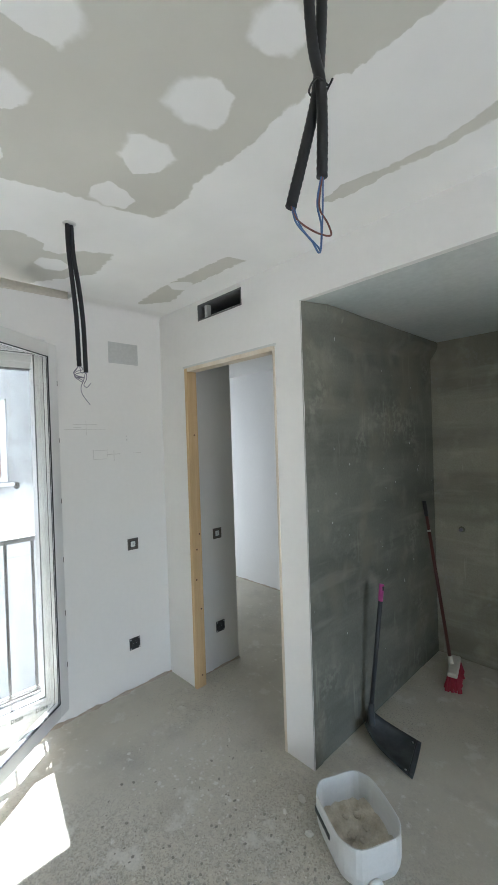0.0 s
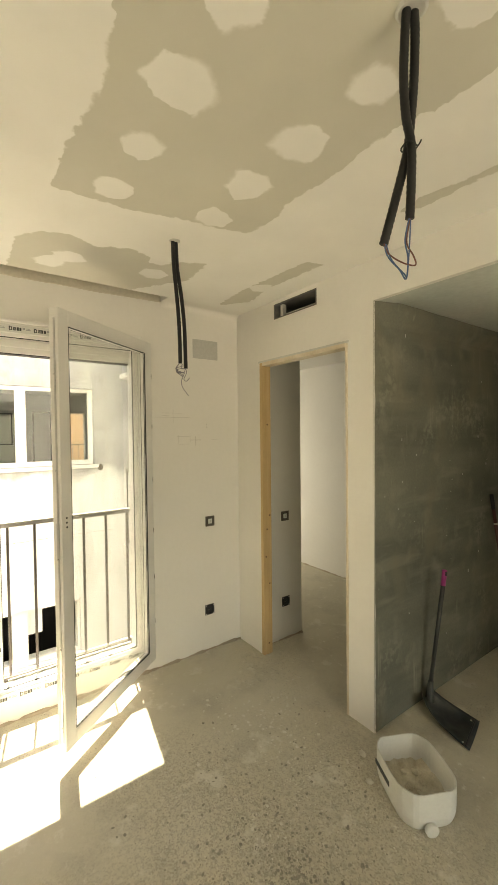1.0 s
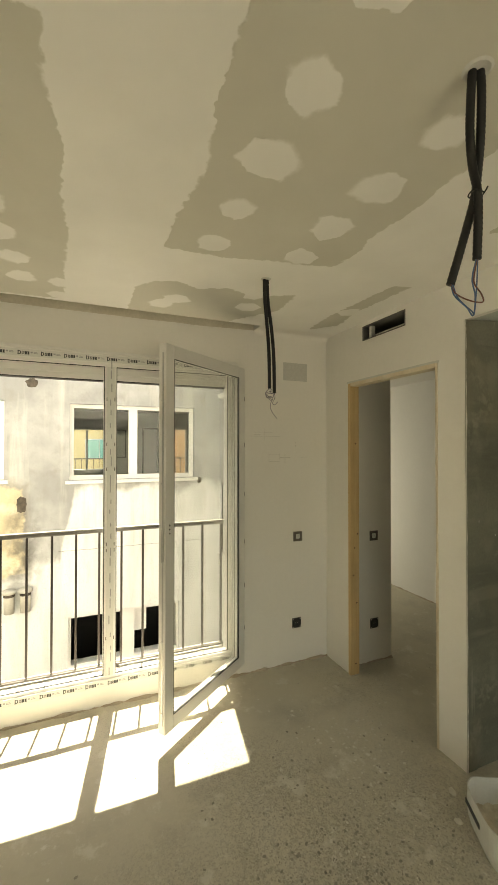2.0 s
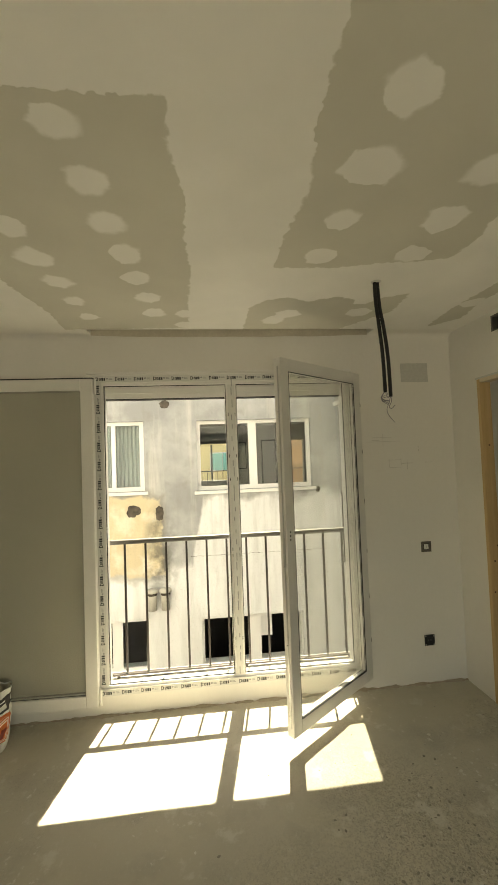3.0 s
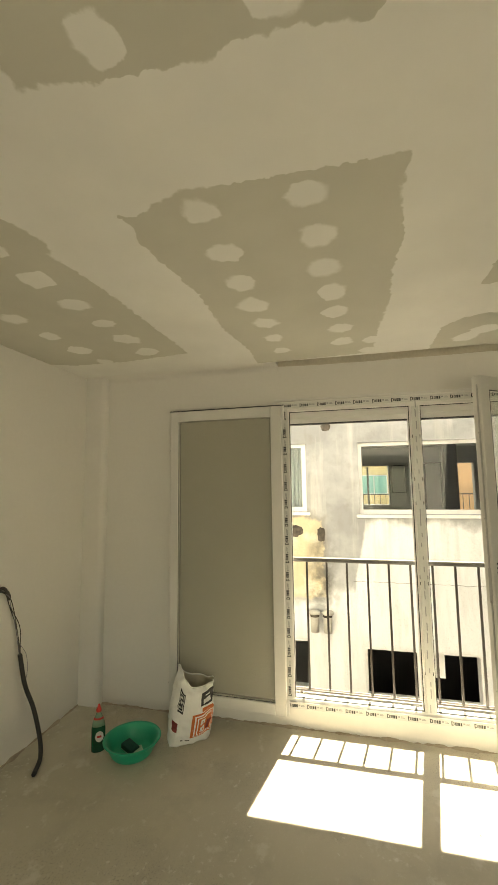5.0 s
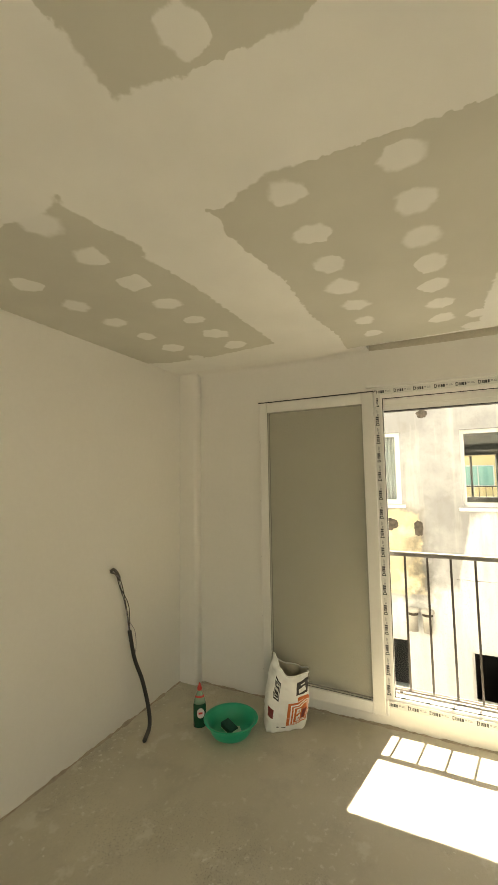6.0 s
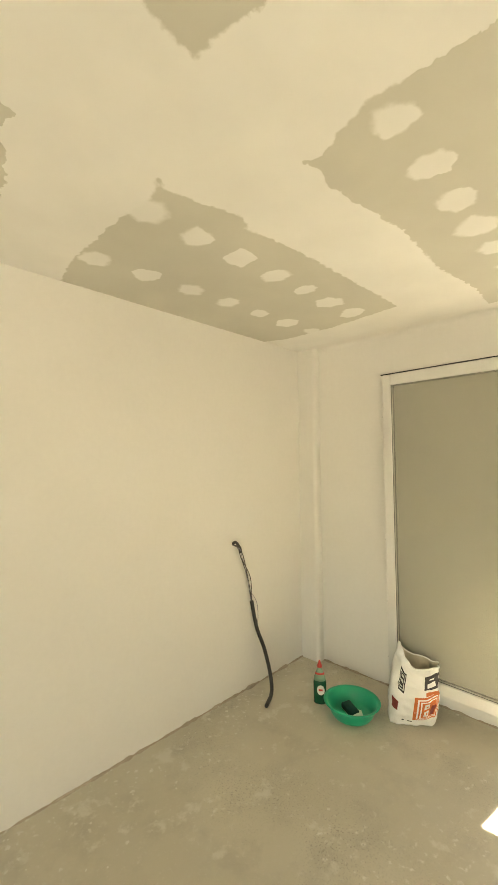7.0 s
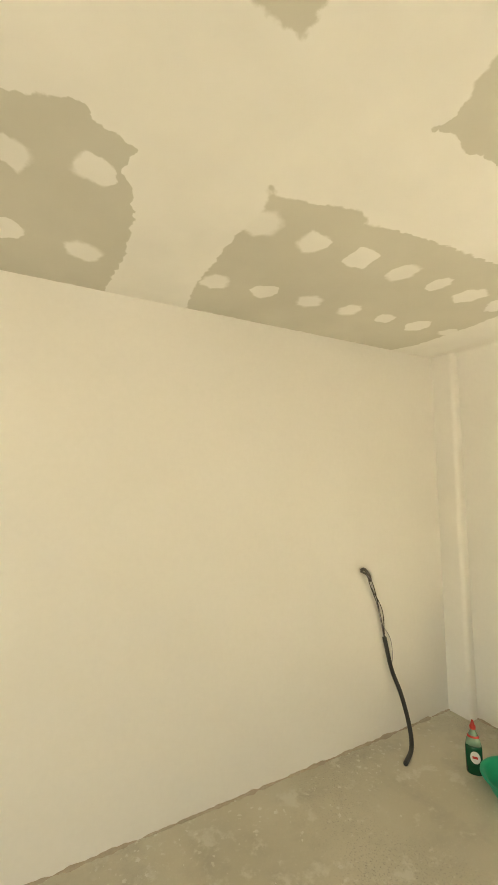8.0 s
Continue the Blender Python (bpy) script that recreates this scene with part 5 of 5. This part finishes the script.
def floor_splashes():
    """Low dried plaster splashes stuck to the screed, each a ragged shallow dome."""
    rnd = random.Random(17)
    bm = bmesh.new()
    places = [(rnd.uniform(-2.1, 0.5), SOUTH + 0.03 + abs(rnd.gauss(0.0, 0.17)), rnd.uniform(0.005, 0.020)) for _ in range(110)]
    places += [(rnd.gauss(-1.55, 0.22), rnd.gauss(1.18, 0.13), rnd.uniform(0.005, 0.018)) for _ in range(60)]
    places += [(rnd.uniform(-2.2, -0.9), rnd.uniform(-1.9, 0.3), rnd.uniform(0.004, 0.012)) for _ in range(26)]
    for x, y, r in places:
        if y > NORTH - 0.05 or y < SOUTH + 0.02:
            continue
        p = Vector((x, y, 0.0))
        z = 0.0035 * (noise.noise(p * 1.7) + 0.5 * noise.noise(p * 6.0))
        turn, thin = rnd.uniform(0, 6.28), rnd.uniform(0.45, 0.9)
        ring = []
        for k in range(11):
            a = 2 * math.pi * k / 11
            q = r * rnd.uniform(0.6, 1.25)
            u, v = q * math.cos(a), q * thin * math.sin(a)
            ring.append(bm.verts.new((x + u * math.cos(turn) - v * math.sin(turn), y + u * math.sin(turn) + v * math.cos(turn), z - 0.001)))
        top = bm.verts.new((x, y, z + 0.0025))
        for k in range(11):
            bm.faces.new((ring[k], ring[(k + 1) % 11], top))
    tagged(part("floor_splashes", bm, "mortar_chip", None, "", True), "dried pale plaster splashes stuck to the screed", "splashes", "", "stuff")


floor_splashes()

# ---- things by the folded-back leaf ----
def sand_bag():
    b = thing("sand_bag", "open white woven sand bag with orange and black print, half full", "sand bag")
    c, e1, e2 = Vector((-2.165, -1.585, 0.0)), Vector((-0.40, 0.917, 0)), Vector((0.917, 0.40, 0))

    def skin(a, t, off=0.0):
        """a: angle round the bag in degrees, 90 facing the room; t: 0 at the floor, 1 at the rim."""
        r = radians(a)
        co, si = math.cos(r), math.sin(r)
        h = 0.335 + 0.115 * max(0.0, -co) ** 1.7 + 0.012 * math.sin(3 * r) + 0.02 * max(0.0, co) ** 2 * (si < 0)
        z = 0.004 + h * t
        bulge = 1.0 + 0.05 * math.sin(math.pi * min(1, t * 1.3)) - 0.17 * t ** 2
        foot = 1 - 0.03 * max(0.0, 1 - t / 0.05) ** 2
        x = 0.134 * math.copysign(abs(co) ** 0.72, co) * bulge * foot + 0.05 * t - 0.024
        y = 0.088 * math.copysign(abs(si) ** 0.72, si) * (bulge + 0.14 * math.sin(math.pi * t)) * foot + 0.06 * max(0.0, -co) ** 1.5 * (1 - t) ** 1.5 * max(0.0, si + 0.3)
        p = c + e1 * x + e2 * y + Vector((0, 0, z))
        nrm = (e1 * co / 0.142 + e2 * si / 0.088).normalized()
        w = 0.014 * noise.noise(p * 9) + 0.030 * (0.25 - abs(noise.noise(p * 13 + Vector((5, 2, 1))))) + 0.009 * (0.25 - abs(noise.noise(p * 29 + Vector((3, 1, 2)))))
        return p + nrm * (w + off)

    n, k = 96, 40
    bm = bmesh.new()
    out = [[bm.verts.new(skin(360 * i / n, j / k)) for i in range(n)] for j in range(k + 1)]
    for a, d in zip(out, out[1:]):
        for i in range(n):
            bm.faces.new((a[i], a[(i + 1) % n], d[(i + 1) % n], d[i]))
    bm.faces.new(out[0])
    part("sack", bm, "bag", b, "", True)
    bm = bmesh.new()
    ins = [[bm.verts.new(skin(360 * i / n, 1 - 0.62 * j / 16, -0.004 if j else 0.0)) for i in range(n)] for j in range(17)]
    for a, d in zip(ins, ins[1:]):
        for i in range(n):
            bm.faces.new((a[i], a[(i + 1) % n], d[(i + 1) % n], d[i]))
    part("lining", bm, "bag_in", b, "", True)
    bm = bmesh.new()
    top = [bm.verts.new(skin(360 * i / n, 0.45, -0.006)) for i in range(n)]
    mid = bm.verts.new(sum((v.co for v in top), Vector()) / n + Vector((0, 0, 0.03)))
    for i in range(n):
        bm.faces.new((top[i], top[(i + 1) % n], mid))
    part("sand", bm, "mortar", b, "pale sand filling", True)
    line = [skin(360 * i / 60, 1.0, 0.001) for i in range(61)]
    part("rim", tube(bmesh.new(), line, 0.0045, 6, caps=False), "bag", b, "", True)

    def patch(name, mat, a0, a1, t0, t1, off, parent, label="", slant=0.0):
        q = bmesh.new()
        na, nt_ = 22, 22
        g = [[q.verts.new(skin(a0 + (a1 - a0) * i / na, t0 + (t1 - t0) * j / nt_ + slant * i / na, off)) for i in range(na + 1)] for j in range(nt_ + 1)]
        for r0, r1 in zip(g, g[1:]):
            for i in range(na):
                q.faces.new((r0[i], r0[i + 1], r1[i + 1], r1[i]))
        return part(name, q, mat, parent, label, True)

    p = patch("print_panel", "black_print", 133, 112, 0.50, 0.83, 0.0015, b, "black printed panel")
    patch("print_panel_field", "bag", 130.5, 114.5, 0.53, 0.80, 0.0022, p)
    patch("print_panel_core", "black_print", 129, 116, 0.545, 0.785, 0.003, p)
    for i in range(3):
        patch("print_bar", "plate", 126.5, 118.5, 0.58 + 0.07 * i, 0.615 + 0.07 * i, 0.0038, p)
    p = patch("print_panel", "black_print", 76, 20, 0.66, 0.90, 0.0015, b, "black printed panel", 0.03)
    patch("print_bar", "label_white", 68, 40, 0.70, 0.77, 0.0026, p, "", 0.02)
    patch("print_bar", "label_white", 62, 46, 0.82, 0.85, 0.0026, p, "", 0.01)
    p = patch("print_panel", "orange", 90, 26, 0.12, 0.53, 0.0015, b, "orange printed panel", 0.06)
    patch("print_frame", "bag", 86.5, 29, 0.14, 0.505, 0.0022, p, "", 0.056)
    patch("print_frame", "orange", 84, 31, 0.155, 0.49, 0.0029, p, "", 0.053)
    patch("print_frame", "bag", 81, 34, 0.17, 0.475, 0.0036, p, "", 0.048)
    patch("print_field", "orange", 78.5, 36, 0.182, 0.463, 0.0043, p, "", 0.044)
    for a0, t0 in ((73, 0.34), (73, 0.21)):
        patch("print_bar", "label_white", a0, a0 - 13, t0, t0 + 0.10, 0.0050, p, "", 0.013)
        patch("print_bar_core", "orange", a0 - 5, a0 - 9, t0 + 0.035, t0 + 0.07, 0.0057, p, "", 0.004)
    patch("print_bar", "red_print", 54, 40, 0.22, 0.42, 0.0050, p, "", 0.014)
    patch("print_stripe", "orange", 70, 24, 0.56, 0.62, 0.0018, b, "", 0.03)
    patch("print_mark", "red_print", 146, 122, 0.24, 0.38, 0.0018, b, "dark red printed mark", -0.02)
    for a in (108, 96):
        patch("print_mark", "black_print", a, a - 6, 0.075, 0.09, 0.0018, b)


sand_bag()


def basin():
    b = thing("basin", "round green plastic basin standing on the screed", "basin", at=pose(-1.925, -1.885, 0.0) @ Matrix.Diagonal((1, 1, 0.80, 1)))
    prof = [(0.0, 0.0005), (0.112, 0.0005), (0.118, 0.004), (0.128, 0.02), (0.144, 0.06), (0.157, 0.102), (0.162, 0.108), (0.174, 0.110), (0.176, 0.113), (0.174, 0.116), (0.161, 0.115),
            (0.153, 0.106), (0.140, 0.063), (0.124, 0.023), (0.113, 0.0065), (0.0, 0.005)]
    part("bowl", lathe(bmesh.new(), prof, 64), "basin", b, "", True)
    part("foot_ring", lathe(bmesh.new(), [(0.100, 0.0), (0.104, 0.0), (0.104, 0.004), (0.100, 0.004)], 48), "basin", b)


basin()


def scourer():
    s = thing("scouring_sponge", "dark green scouring sponge lying in the basin", "sponge", at=pose(-1.930, -1.901, 0.028, 4, 10, 68))
    bm = B(-0.052, 0.052, -0.032, 0.032, -0.016, 0.016, bevel=0.006)
    part("pad", bm, "sponge", s, "", True)
    part("foam", B(-0.05, 0.05, -0.030, 0.030, -0.022, -0.0155, bevel=0.002), "cloth", s, "paler foam side")


scourer()
part_cloth = B(-0.045, 0.045, -0.03, 0.03, 0.0, 0.012, bevel=0.005)
for v in part_cloth.verts:
    v.co.z += 0.012 * noise.noise(v.co * 30) + 0.02 * max(0.0, v.co.x)
rag = part("rag", part_cloth, "cloth", None, "", True)
rag.matrix_world = pose(-1.920, -1.841, 0.012, 0, 0, 40)
tagged(rag, "small pale wet rag lying in the basin", "rag")


def soap_bottle():
    b = thing("soap_bottle", "flat bottle of dark green washing-up liquid with a red cap", "bottle", at=pose(-1.895, -2.105, 0.0, 0, 0, 124))

    def shell(prof, off=0.0):
        bm = bmesh.new()
        rings = [[bm.verts.new(((rx + off) * math.cos(a), (ry + off) * math.sin(a), z)) for a in (2 * math.pi * k / 28 for k in range(28))] for rx, ry, z in prof]
        for p, q in zip(rings, rings[1:]):
            for k in range(28):
                bm.faces.new((p[k], p[(k + 1) % 28], q[(k + 1) % 28], q[k]))
        bm.faces.new(rings[0])
        bm.faces.new(rings[-1])
        return bm

    part("body", shell([(0.036, 0.022, 0.0), (0.041, 0.026, 0.006), (0.042, 0.027, 0.07), (0.042, 0.027, 0.135), (0.040, 0.026, 0.150)]), "soap", b, "dark green liquid", True)
    part("neck", shell([(0.040, 0.026, 0.150), (0.034, 0.023, 0.178), (0.022, 0.018, 0.205), (0.014, 0.014, 0.222), (0.013, 0.013, 0.236)]), "bottle_clear", b, "", True)
    part("cap", shell([(0.016, 0.016, 0.232), (0.016, 0.016, 0.246), (0.011, 0.011, 0.254), (0.007, 0.007, 0.268), (0.005, 0.005, 0.276)]), "cap", b, "red plastic cap", True)
    lab = part("label", lathe(bmesh.new(), [(0.026, 0.0), (0.026, 0.002), (0, 0.002)], 24, Matrix.Translation((0.006, -0.0262, 0.095)) @ pose(0, 0, 0, 90, 0, 0) @ Matrix.Diagonal((0.95, 1.2, 1, 1))), "label_white", b, "pale round label")
    part("label_print", B(-0.008, 0.018, -0.0300, -0.0285, 0.090, 0.102), "cap", lab)
    part("collar_label", shell([(0.0305, 0.0222, 0.19), (0.0255, 0.0200, 0.20)], 0.001), "cap", b)


soap_bottle()


def wall_hose():
    """A grey conduit with loose wires that comes out of the wall and trails on the floor."""
    h = thing("wall_cable", "dark conduit with loose wires hanging from the white wall", "cable")
    pts = [(-1.55, SOUTH, 1.03), (-1.585, -2.545, 1.005), (-1.62, -2.55, 0.93), (-1.685, -2.552, 0.77), (-1.71, -2.55, 0.61), (-1.740, -2.53, 0.42), (-1.785, -2.50, 0.265), (-1.79, -2.45, 0.10),
           (-1.725, -2.385, 0.026), (-1.605, -2.325, 0.014)]
    part("conduit", tube(bmesh.new(), dense(pts[4:], 0.006), 0.0125, 12, 0.001), "hose_grey", h, "", True)
    part("open_end", lathe(bmesh.new(), [(0.0, 0), (0.0105, 0.0), (0.0105, 0.003), (0.0, 0.003)], 12, Matrix.Translation((-1.602, -2.3235, 0.0145)) @ Vector((0.13, 0.065, -0.008)).to_track_quat("Z", "Y").to_matrix().to_4x4()), "box_black", h)
    rnd = random.Random(9)
    for k in range(4):
        w = [Vector(p) + Vector((rnd.uniform(-0.010, 0.010), rnd.uniform(-0.002, 0.010), rnd.uniform(-0.01, 0.01))) * (0.4 if i in (0, 5) else 1.3) for i, p in enumerate(pts[:6])]
        part("wire", tube(bmesh.new(), smooth_path(w, 8), 0.0030 if k < 3 else 0.0022, 6), "grey_dark_wire" if k < 3 else "grey_wire", h, "", True)
    part("wire", tube(bmesh.new(), smooth_path([(-1.70, -2.55, 0.68), (-1.745, -2.535, 0.60), (-1.755, -2.53, 0.50), (-1.745, -2.535, 0.42)], 8), 0.0018, 6), "grey_wire", h, "", True)
    part("wire_end", tube(bmesh.new(), smooth_path([(-1.548, SOUTH + 0.004, 1.035), (-1.565, SOUTH + 0.02, 1.045), (-1.595, -2.545, 1.0), (-1.60, -2.545, 0.97)], 6), 0.010, 8), "grey_dark_wire", h, "", True)


M["hose_grey"] = material("dark_grey_conduit", (0.028, 0.027, 0.026), 0.5, (0.05, 0.048, 0.045), 20, 120, 0.5, 0.05)
M["grey_dark_wire"] = material("dark_wire", (0.07, 0.06, 0.055), 0.5, bump=0)
wall_hose()

# ---- courtyard outside ----
FX = -5.58
LOW, TOP = -6.0, 5.2
setting("ground", B(-60, 40, -60, 60, LOW - 0.3, LOW), "ground", "pale courtyard paving", "ground")
# Unseen outer walls, added in white to bounce sunlight onto the opposite house.
setting("own_facade_below", B(OUT, WEST + 0.3, -8, 1.75, LOW, -0.02), "facade_white", "unseen white outer wall below the balcony, bounces sunlight", "facade")
setting("own_facade_above", B(OUT, WEST + 0.3, -8, 1.75, 2.76, TOP), "facade_white", "unseen white outer wall above the window, bounces sunlight", "facade")
setting("own_facade_side", B(OUT, WEST + 0.0, -8, SOUTH - 0.21, -0.02, 2.76), "facade_white", "unseen white outer wall beside the room, bounces sunlight", "facade")
setting("roof_slab", B(WEST + 0.3, EAST + 0.4, -8, 3.6, 2.76, 3.0), "facade_white", "flat roof slab above the room", "roof")
setting("courtyard_end", B(FX, OUT, -8.2, -8.0, LOW, TOP), "facade_white", "white rendered end wall of the courtyard", "facade")


def wing():
    """The wing of the same building that closes the courtyard, with a balcony door and railing."""
    w = thing("side_wing", "white rendered building wing with a balcony door", "building wing", kind="structure")
    part("wall", slab_with_holes((FX, OUT + 0.2), (LOW, TOP), [(-4.75, -3.75, -0.02, 2.15)], 1.75, 2.0, "y"), "facade", w)
    part("door_frame", slab_with_holes((-4.75, -3.75), (-0.02, 2.15), [(-4.68, -4.28, 0.05, 2.08), (-4.22, -3.82, 0.05, 2.08)], 1.82, 1.88, "y"), "pvc", w)
    for a in (-4.68, -4.22):
        p = part("pane", B(a, a + 0.40, 1.845, 1.853, 0.05, 2.08), "far_glass", w)
        p.visible_shadow = False
    part("handrail", B(-4.85, -3.65, 1.52, 1.555, 1.15, 1.18), "iron", w)
    part("rail_foot", B(-4.85, -3.65, 1.525, 1.55, 0.25, 0.27), "iron", w)
    for i in range(9):
        x = -4.84 + 0.1475 * i
        part("baluster", B(x - 0.007, x + 0.007, 1.53, 1.544, 0.27, 1.15), "iron", w)
    part("balcony_slab", B(-4.9, -3.6, 1.49, 1.75, 0.08, 0.22), "facade_white", w)


wing()


def facade_window(name, house, y0, y1, z0, z1, parts, glass=True, depth=0.07):
    """A plastic window set in an opening of the far wall: frame, sashes and panes."""
    win = part(name, slab_with_holes((y0, y1), (z0, z1), [(a, b, z0 + 0.06, z1 - 0.05) for a, b in parts], FX - depth - 0.05, FX - depth, "x"), "pvc", house)
    for a, b in parts if glass else ():
        p = part("pane", B(FX - depth - 0.030, FX - depth - 0.024, a - 0.005, b + 0.005, z0 + 0.055, z1 - 0.045), "far_glass", win)
        p.visible_shadow = False
    part("sill", B(FX - depth, FX + 0.04, y0 - 0.05, y1 + 0.05, z0 - 0.05, z0 - 0.005, bevel=0.005), "facade_white", win)
    return win


def far_house():
    h = thing("opposite_house", "weathered grey rendered house across the narrow courtyard", "house")
    holes = [(-1.98, -1.13, 1.24, 2.25), (-0.37, 1.34, 1.21, 2.24), (-2.0, -1.10, -1.32, -0.57), (-0.37, 1.12, -1.35, -0.61)]
    part("wall", slab_with_holes((-8.2, 3.0), (LOW, TOP), holes, FX - 0.35, FX, "x"), "facade", h)
    rnd = random.Random(3)
    # Flat patches coloured dark for the shaded depth of knocked holes.
    for y, z, ry, rz in ((-1.30, 0.96, 0.10, 0.085), (-0.93, 0.92, 0.06, 0.105), (-0.82, 2.49, 0.075, 0.06), (1.42, 1.16, 0.035, 0.045)):
        bm = bmesh.new()
        ring = []
        n = 30
        for k in range(n):
            a = 2 * math.pi * k / n
            q = 1.0 + 0.30 * noise.noise(Vector((2.2 * math.cos(a), 2.2 * math.sin(a), 5 * y))) + rnd.uniform(-0.06, 0.06)
            ring.append(bm.verts.new((FX + 0.003, y + ry * q * math.cos(a), z + rz * q * math.sin(a))))
        mid = [bm.verts.new((FX + 0.0015, y + (v.co.y - y) * 0.6, z + (v.co.z - z) * 0.6)) for v in ring]
        for k in range(n):
            bm.faces.new((ring[k], ring[(k + 1) % n], mid[(k + 1) % n], mid[k]))
        bm.faces.new(mid)
        part("broken_hole", bm, "hole_dark", h, "dark flat patch for a hole knocked in the render")
    for y in (-1.05, -0.87):
        p = part("vent_pipe", lathe(bmesh.new(), [(0.0, -0.15), (0.058, -0.15), (0.062, 0.02), (0.062, 0.10), (0.0, 0.10)], 18, pose(FX + 0.07, y, -0.28)), "clay", h, "grey fibre cement vent pipe", True)
        part("pipe_cap", lathe(bmesh.new(), [(0.0, 0.150), (0.05, 0.148), (0.082, 0.135), (0.086, 0.118), (0.086, 0.100), (0.0, 0.100)], 18, pose(FX + 0.07, y, -0.28)), "clay", p, "", True)
        part("mouth", lathe(bmesh.new(), [(0.064, 0.06), (0.066, 0.065), (0.066, 0.094), (0.064, 0.099)], 18, pose(FX + 0.07, y, -0.28)), "hole_dark", p, "dark band for the shaded slot under the cap", True)
        part("drip_pipe", B(FX + 0.0, FX + 0.07, y - 0.03, y + 0.03, -0.36, -0.32), "clay", p)
    facade_window("window", h, -1.98, -1.13, 1.24, 2.25, [(-1.92, -1.60), (-1.54, -1.20)])
    facade_window("window", h, -0.37, 1.34, 1.21, 2.24, [(-0.32, 0.40), (0.52, 1.28)])
    facade_window("window", h, -2.0, -1.10, -1.32, -0.57, [(-1.94, -1.64), (-1.50, -1.15)])
    facade_window("window", h, -0.37, 1.12, -1.35, -0.61, [(-0.34, 0.31), (0.49, 1.09)], False)
    crack = bmesh.new()
    tube(crack, [Vector((FX + 0.001, -0.5 + 0.05 * k, 0.27 + 0.012 * noise.noise(Vector((0.7 * k, 2, 0))))) for k in range(44)], 0.0022, 4)
    part("crack", crack, "hole_dark", h)
    part("curtain", B(FX - 0.24, FX - 0.22, -1.96, -1.15, 1.2, 2.3), "curtain", h, "grey curtain behind the pane")
    bm = bmesh.new()
    for k in range(14):
        y = -1.95 + 0.06 * k
        tube(bm, [Vector((FX - 0.2, y, 1.22)), Vector((FX - 0.2, y, 2.26))], 0.022, 6)
    part("curtain_fold", bm, "curtain", h)
    part("casing", B(FX - 1.2, FX - 0.36, -0.42, -0.40, -1.5, -0.4), "dark_room", h)
    part("inner_blind", B(FX - 0.2, FX - 0.16, 0.48, 0.67, -1.0, -0.60, bevel=0.004), "pvc", h, "white half-drawn blind")
    # the room behind the wide upper window, open to the far side
    room = part("room", slab_with_holes((-3.2, 2.6), (1.0, 3.0), [(-0.50, 0.32, 1.20, 2.02), (1.62, 1.98, 1.0, 2.05)], FX - 3.2, FX - 3.05, "x"), "dark_room", h, "dim empty room seen through the window")
    part("room_ceiling", B(FX - 3.2, FX - 0.36, -3.2, 2.6, 2.40, 2.5), "dark_room", room)
    part("room_floor", B(FX - 3.2, FX - 0.36, -3.2, 2.6, 0.3, 0.4), "dark_room", room)
    part("room_wall", B(FX - 3.05, FX - 0.36, -3.2, -3.1, 0.4, 2.4), "dark_room", room)
    part("room_wall", B(FX - 3.05, FX - 0.36, 2.5, 2.6, 0.4, 2.4), "dark_room", room)
    part("room_wall", B(FX - 3.05, FX - 2.95, -3.1, 2.5, 0.4, 1.0), "dark_room", room)
    part("cabinet_frame", slab_with_holes((0.355, 0.645), (1.44, 2.02), [(0.372, 0.628, 1.457, 2.003)], FX - 2.9, FX - 2.85, "x"), "box_black", room)
    part("door_leaf", slab_with_holes((0.88, 1.19), (0.4, 2.03), [(0.905, 1.165, 0.4, 2.005)], FX - 2.2, FX - 2.15, "x"), "box_black", room)
    part("post", B(FX - 2.0, FX - 1.8, 1.15, 1.38, 0.4, 2.4), "box_black", room)
    part("window_bar", B(FX - 3.03, FX - 2.99, -0.13, -0.09, 1.17, 2.0), "dark_room", room)
    # Black walls put the darkness of the unlit lower rooms into colour.
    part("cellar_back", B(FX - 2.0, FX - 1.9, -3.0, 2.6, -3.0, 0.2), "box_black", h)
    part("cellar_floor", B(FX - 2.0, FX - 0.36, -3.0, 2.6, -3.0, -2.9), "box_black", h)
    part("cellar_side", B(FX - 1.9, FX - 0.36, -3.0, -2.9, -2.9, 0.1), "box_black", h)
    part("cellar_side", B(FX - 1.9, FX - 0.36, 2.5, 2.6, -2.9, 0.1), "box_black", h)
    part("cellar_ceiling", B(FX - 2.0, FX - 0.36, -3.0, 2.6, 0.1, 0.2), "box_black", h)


far_house()


def street_house():
    """A sunny house far behind, seen right through the dim room."""
    s = thing("street_house", "sunlit yellow and peach house with teal shutters", "house")
    part("wall", B(-16.4, -16.0, -9, 1.9, LOW, 6.0), "yellow", s)
    part("wall", B(-15.9, -15.5, 1.9, 9, LOW, 6.0), "peach", s)
    for y in (-2.0, -0.06):
        win = part("window", B(-16.0, -15.95, y, y + 1.0, 1.22, 1.97), "pvc", s)
        part("shutter", B(-15.95, -15.9, y + 0.04, y + 0.48, 1.26, 1.93), "teal", win)
        part("shutter", B(-15.95, -15.9, y + 0.52, y + 0.96, 1.26, 1.93), "teal", win)
    rail = part("balcony_rail", B(-15.4, -15.36, -4, 6, 1.22, 1.26), "iron", s)
    for i in range(50):
        part("baluster", B(-15.39, -15.37, -4 + 0.2 * i, -3.98 + 0.2 * i, 0.3, 1.22), "iron", rail)
    part("balcony_slab", B(-16.0, -15.3, -4, 6, 0.15, 0.3), "yellow", s)


street_house()
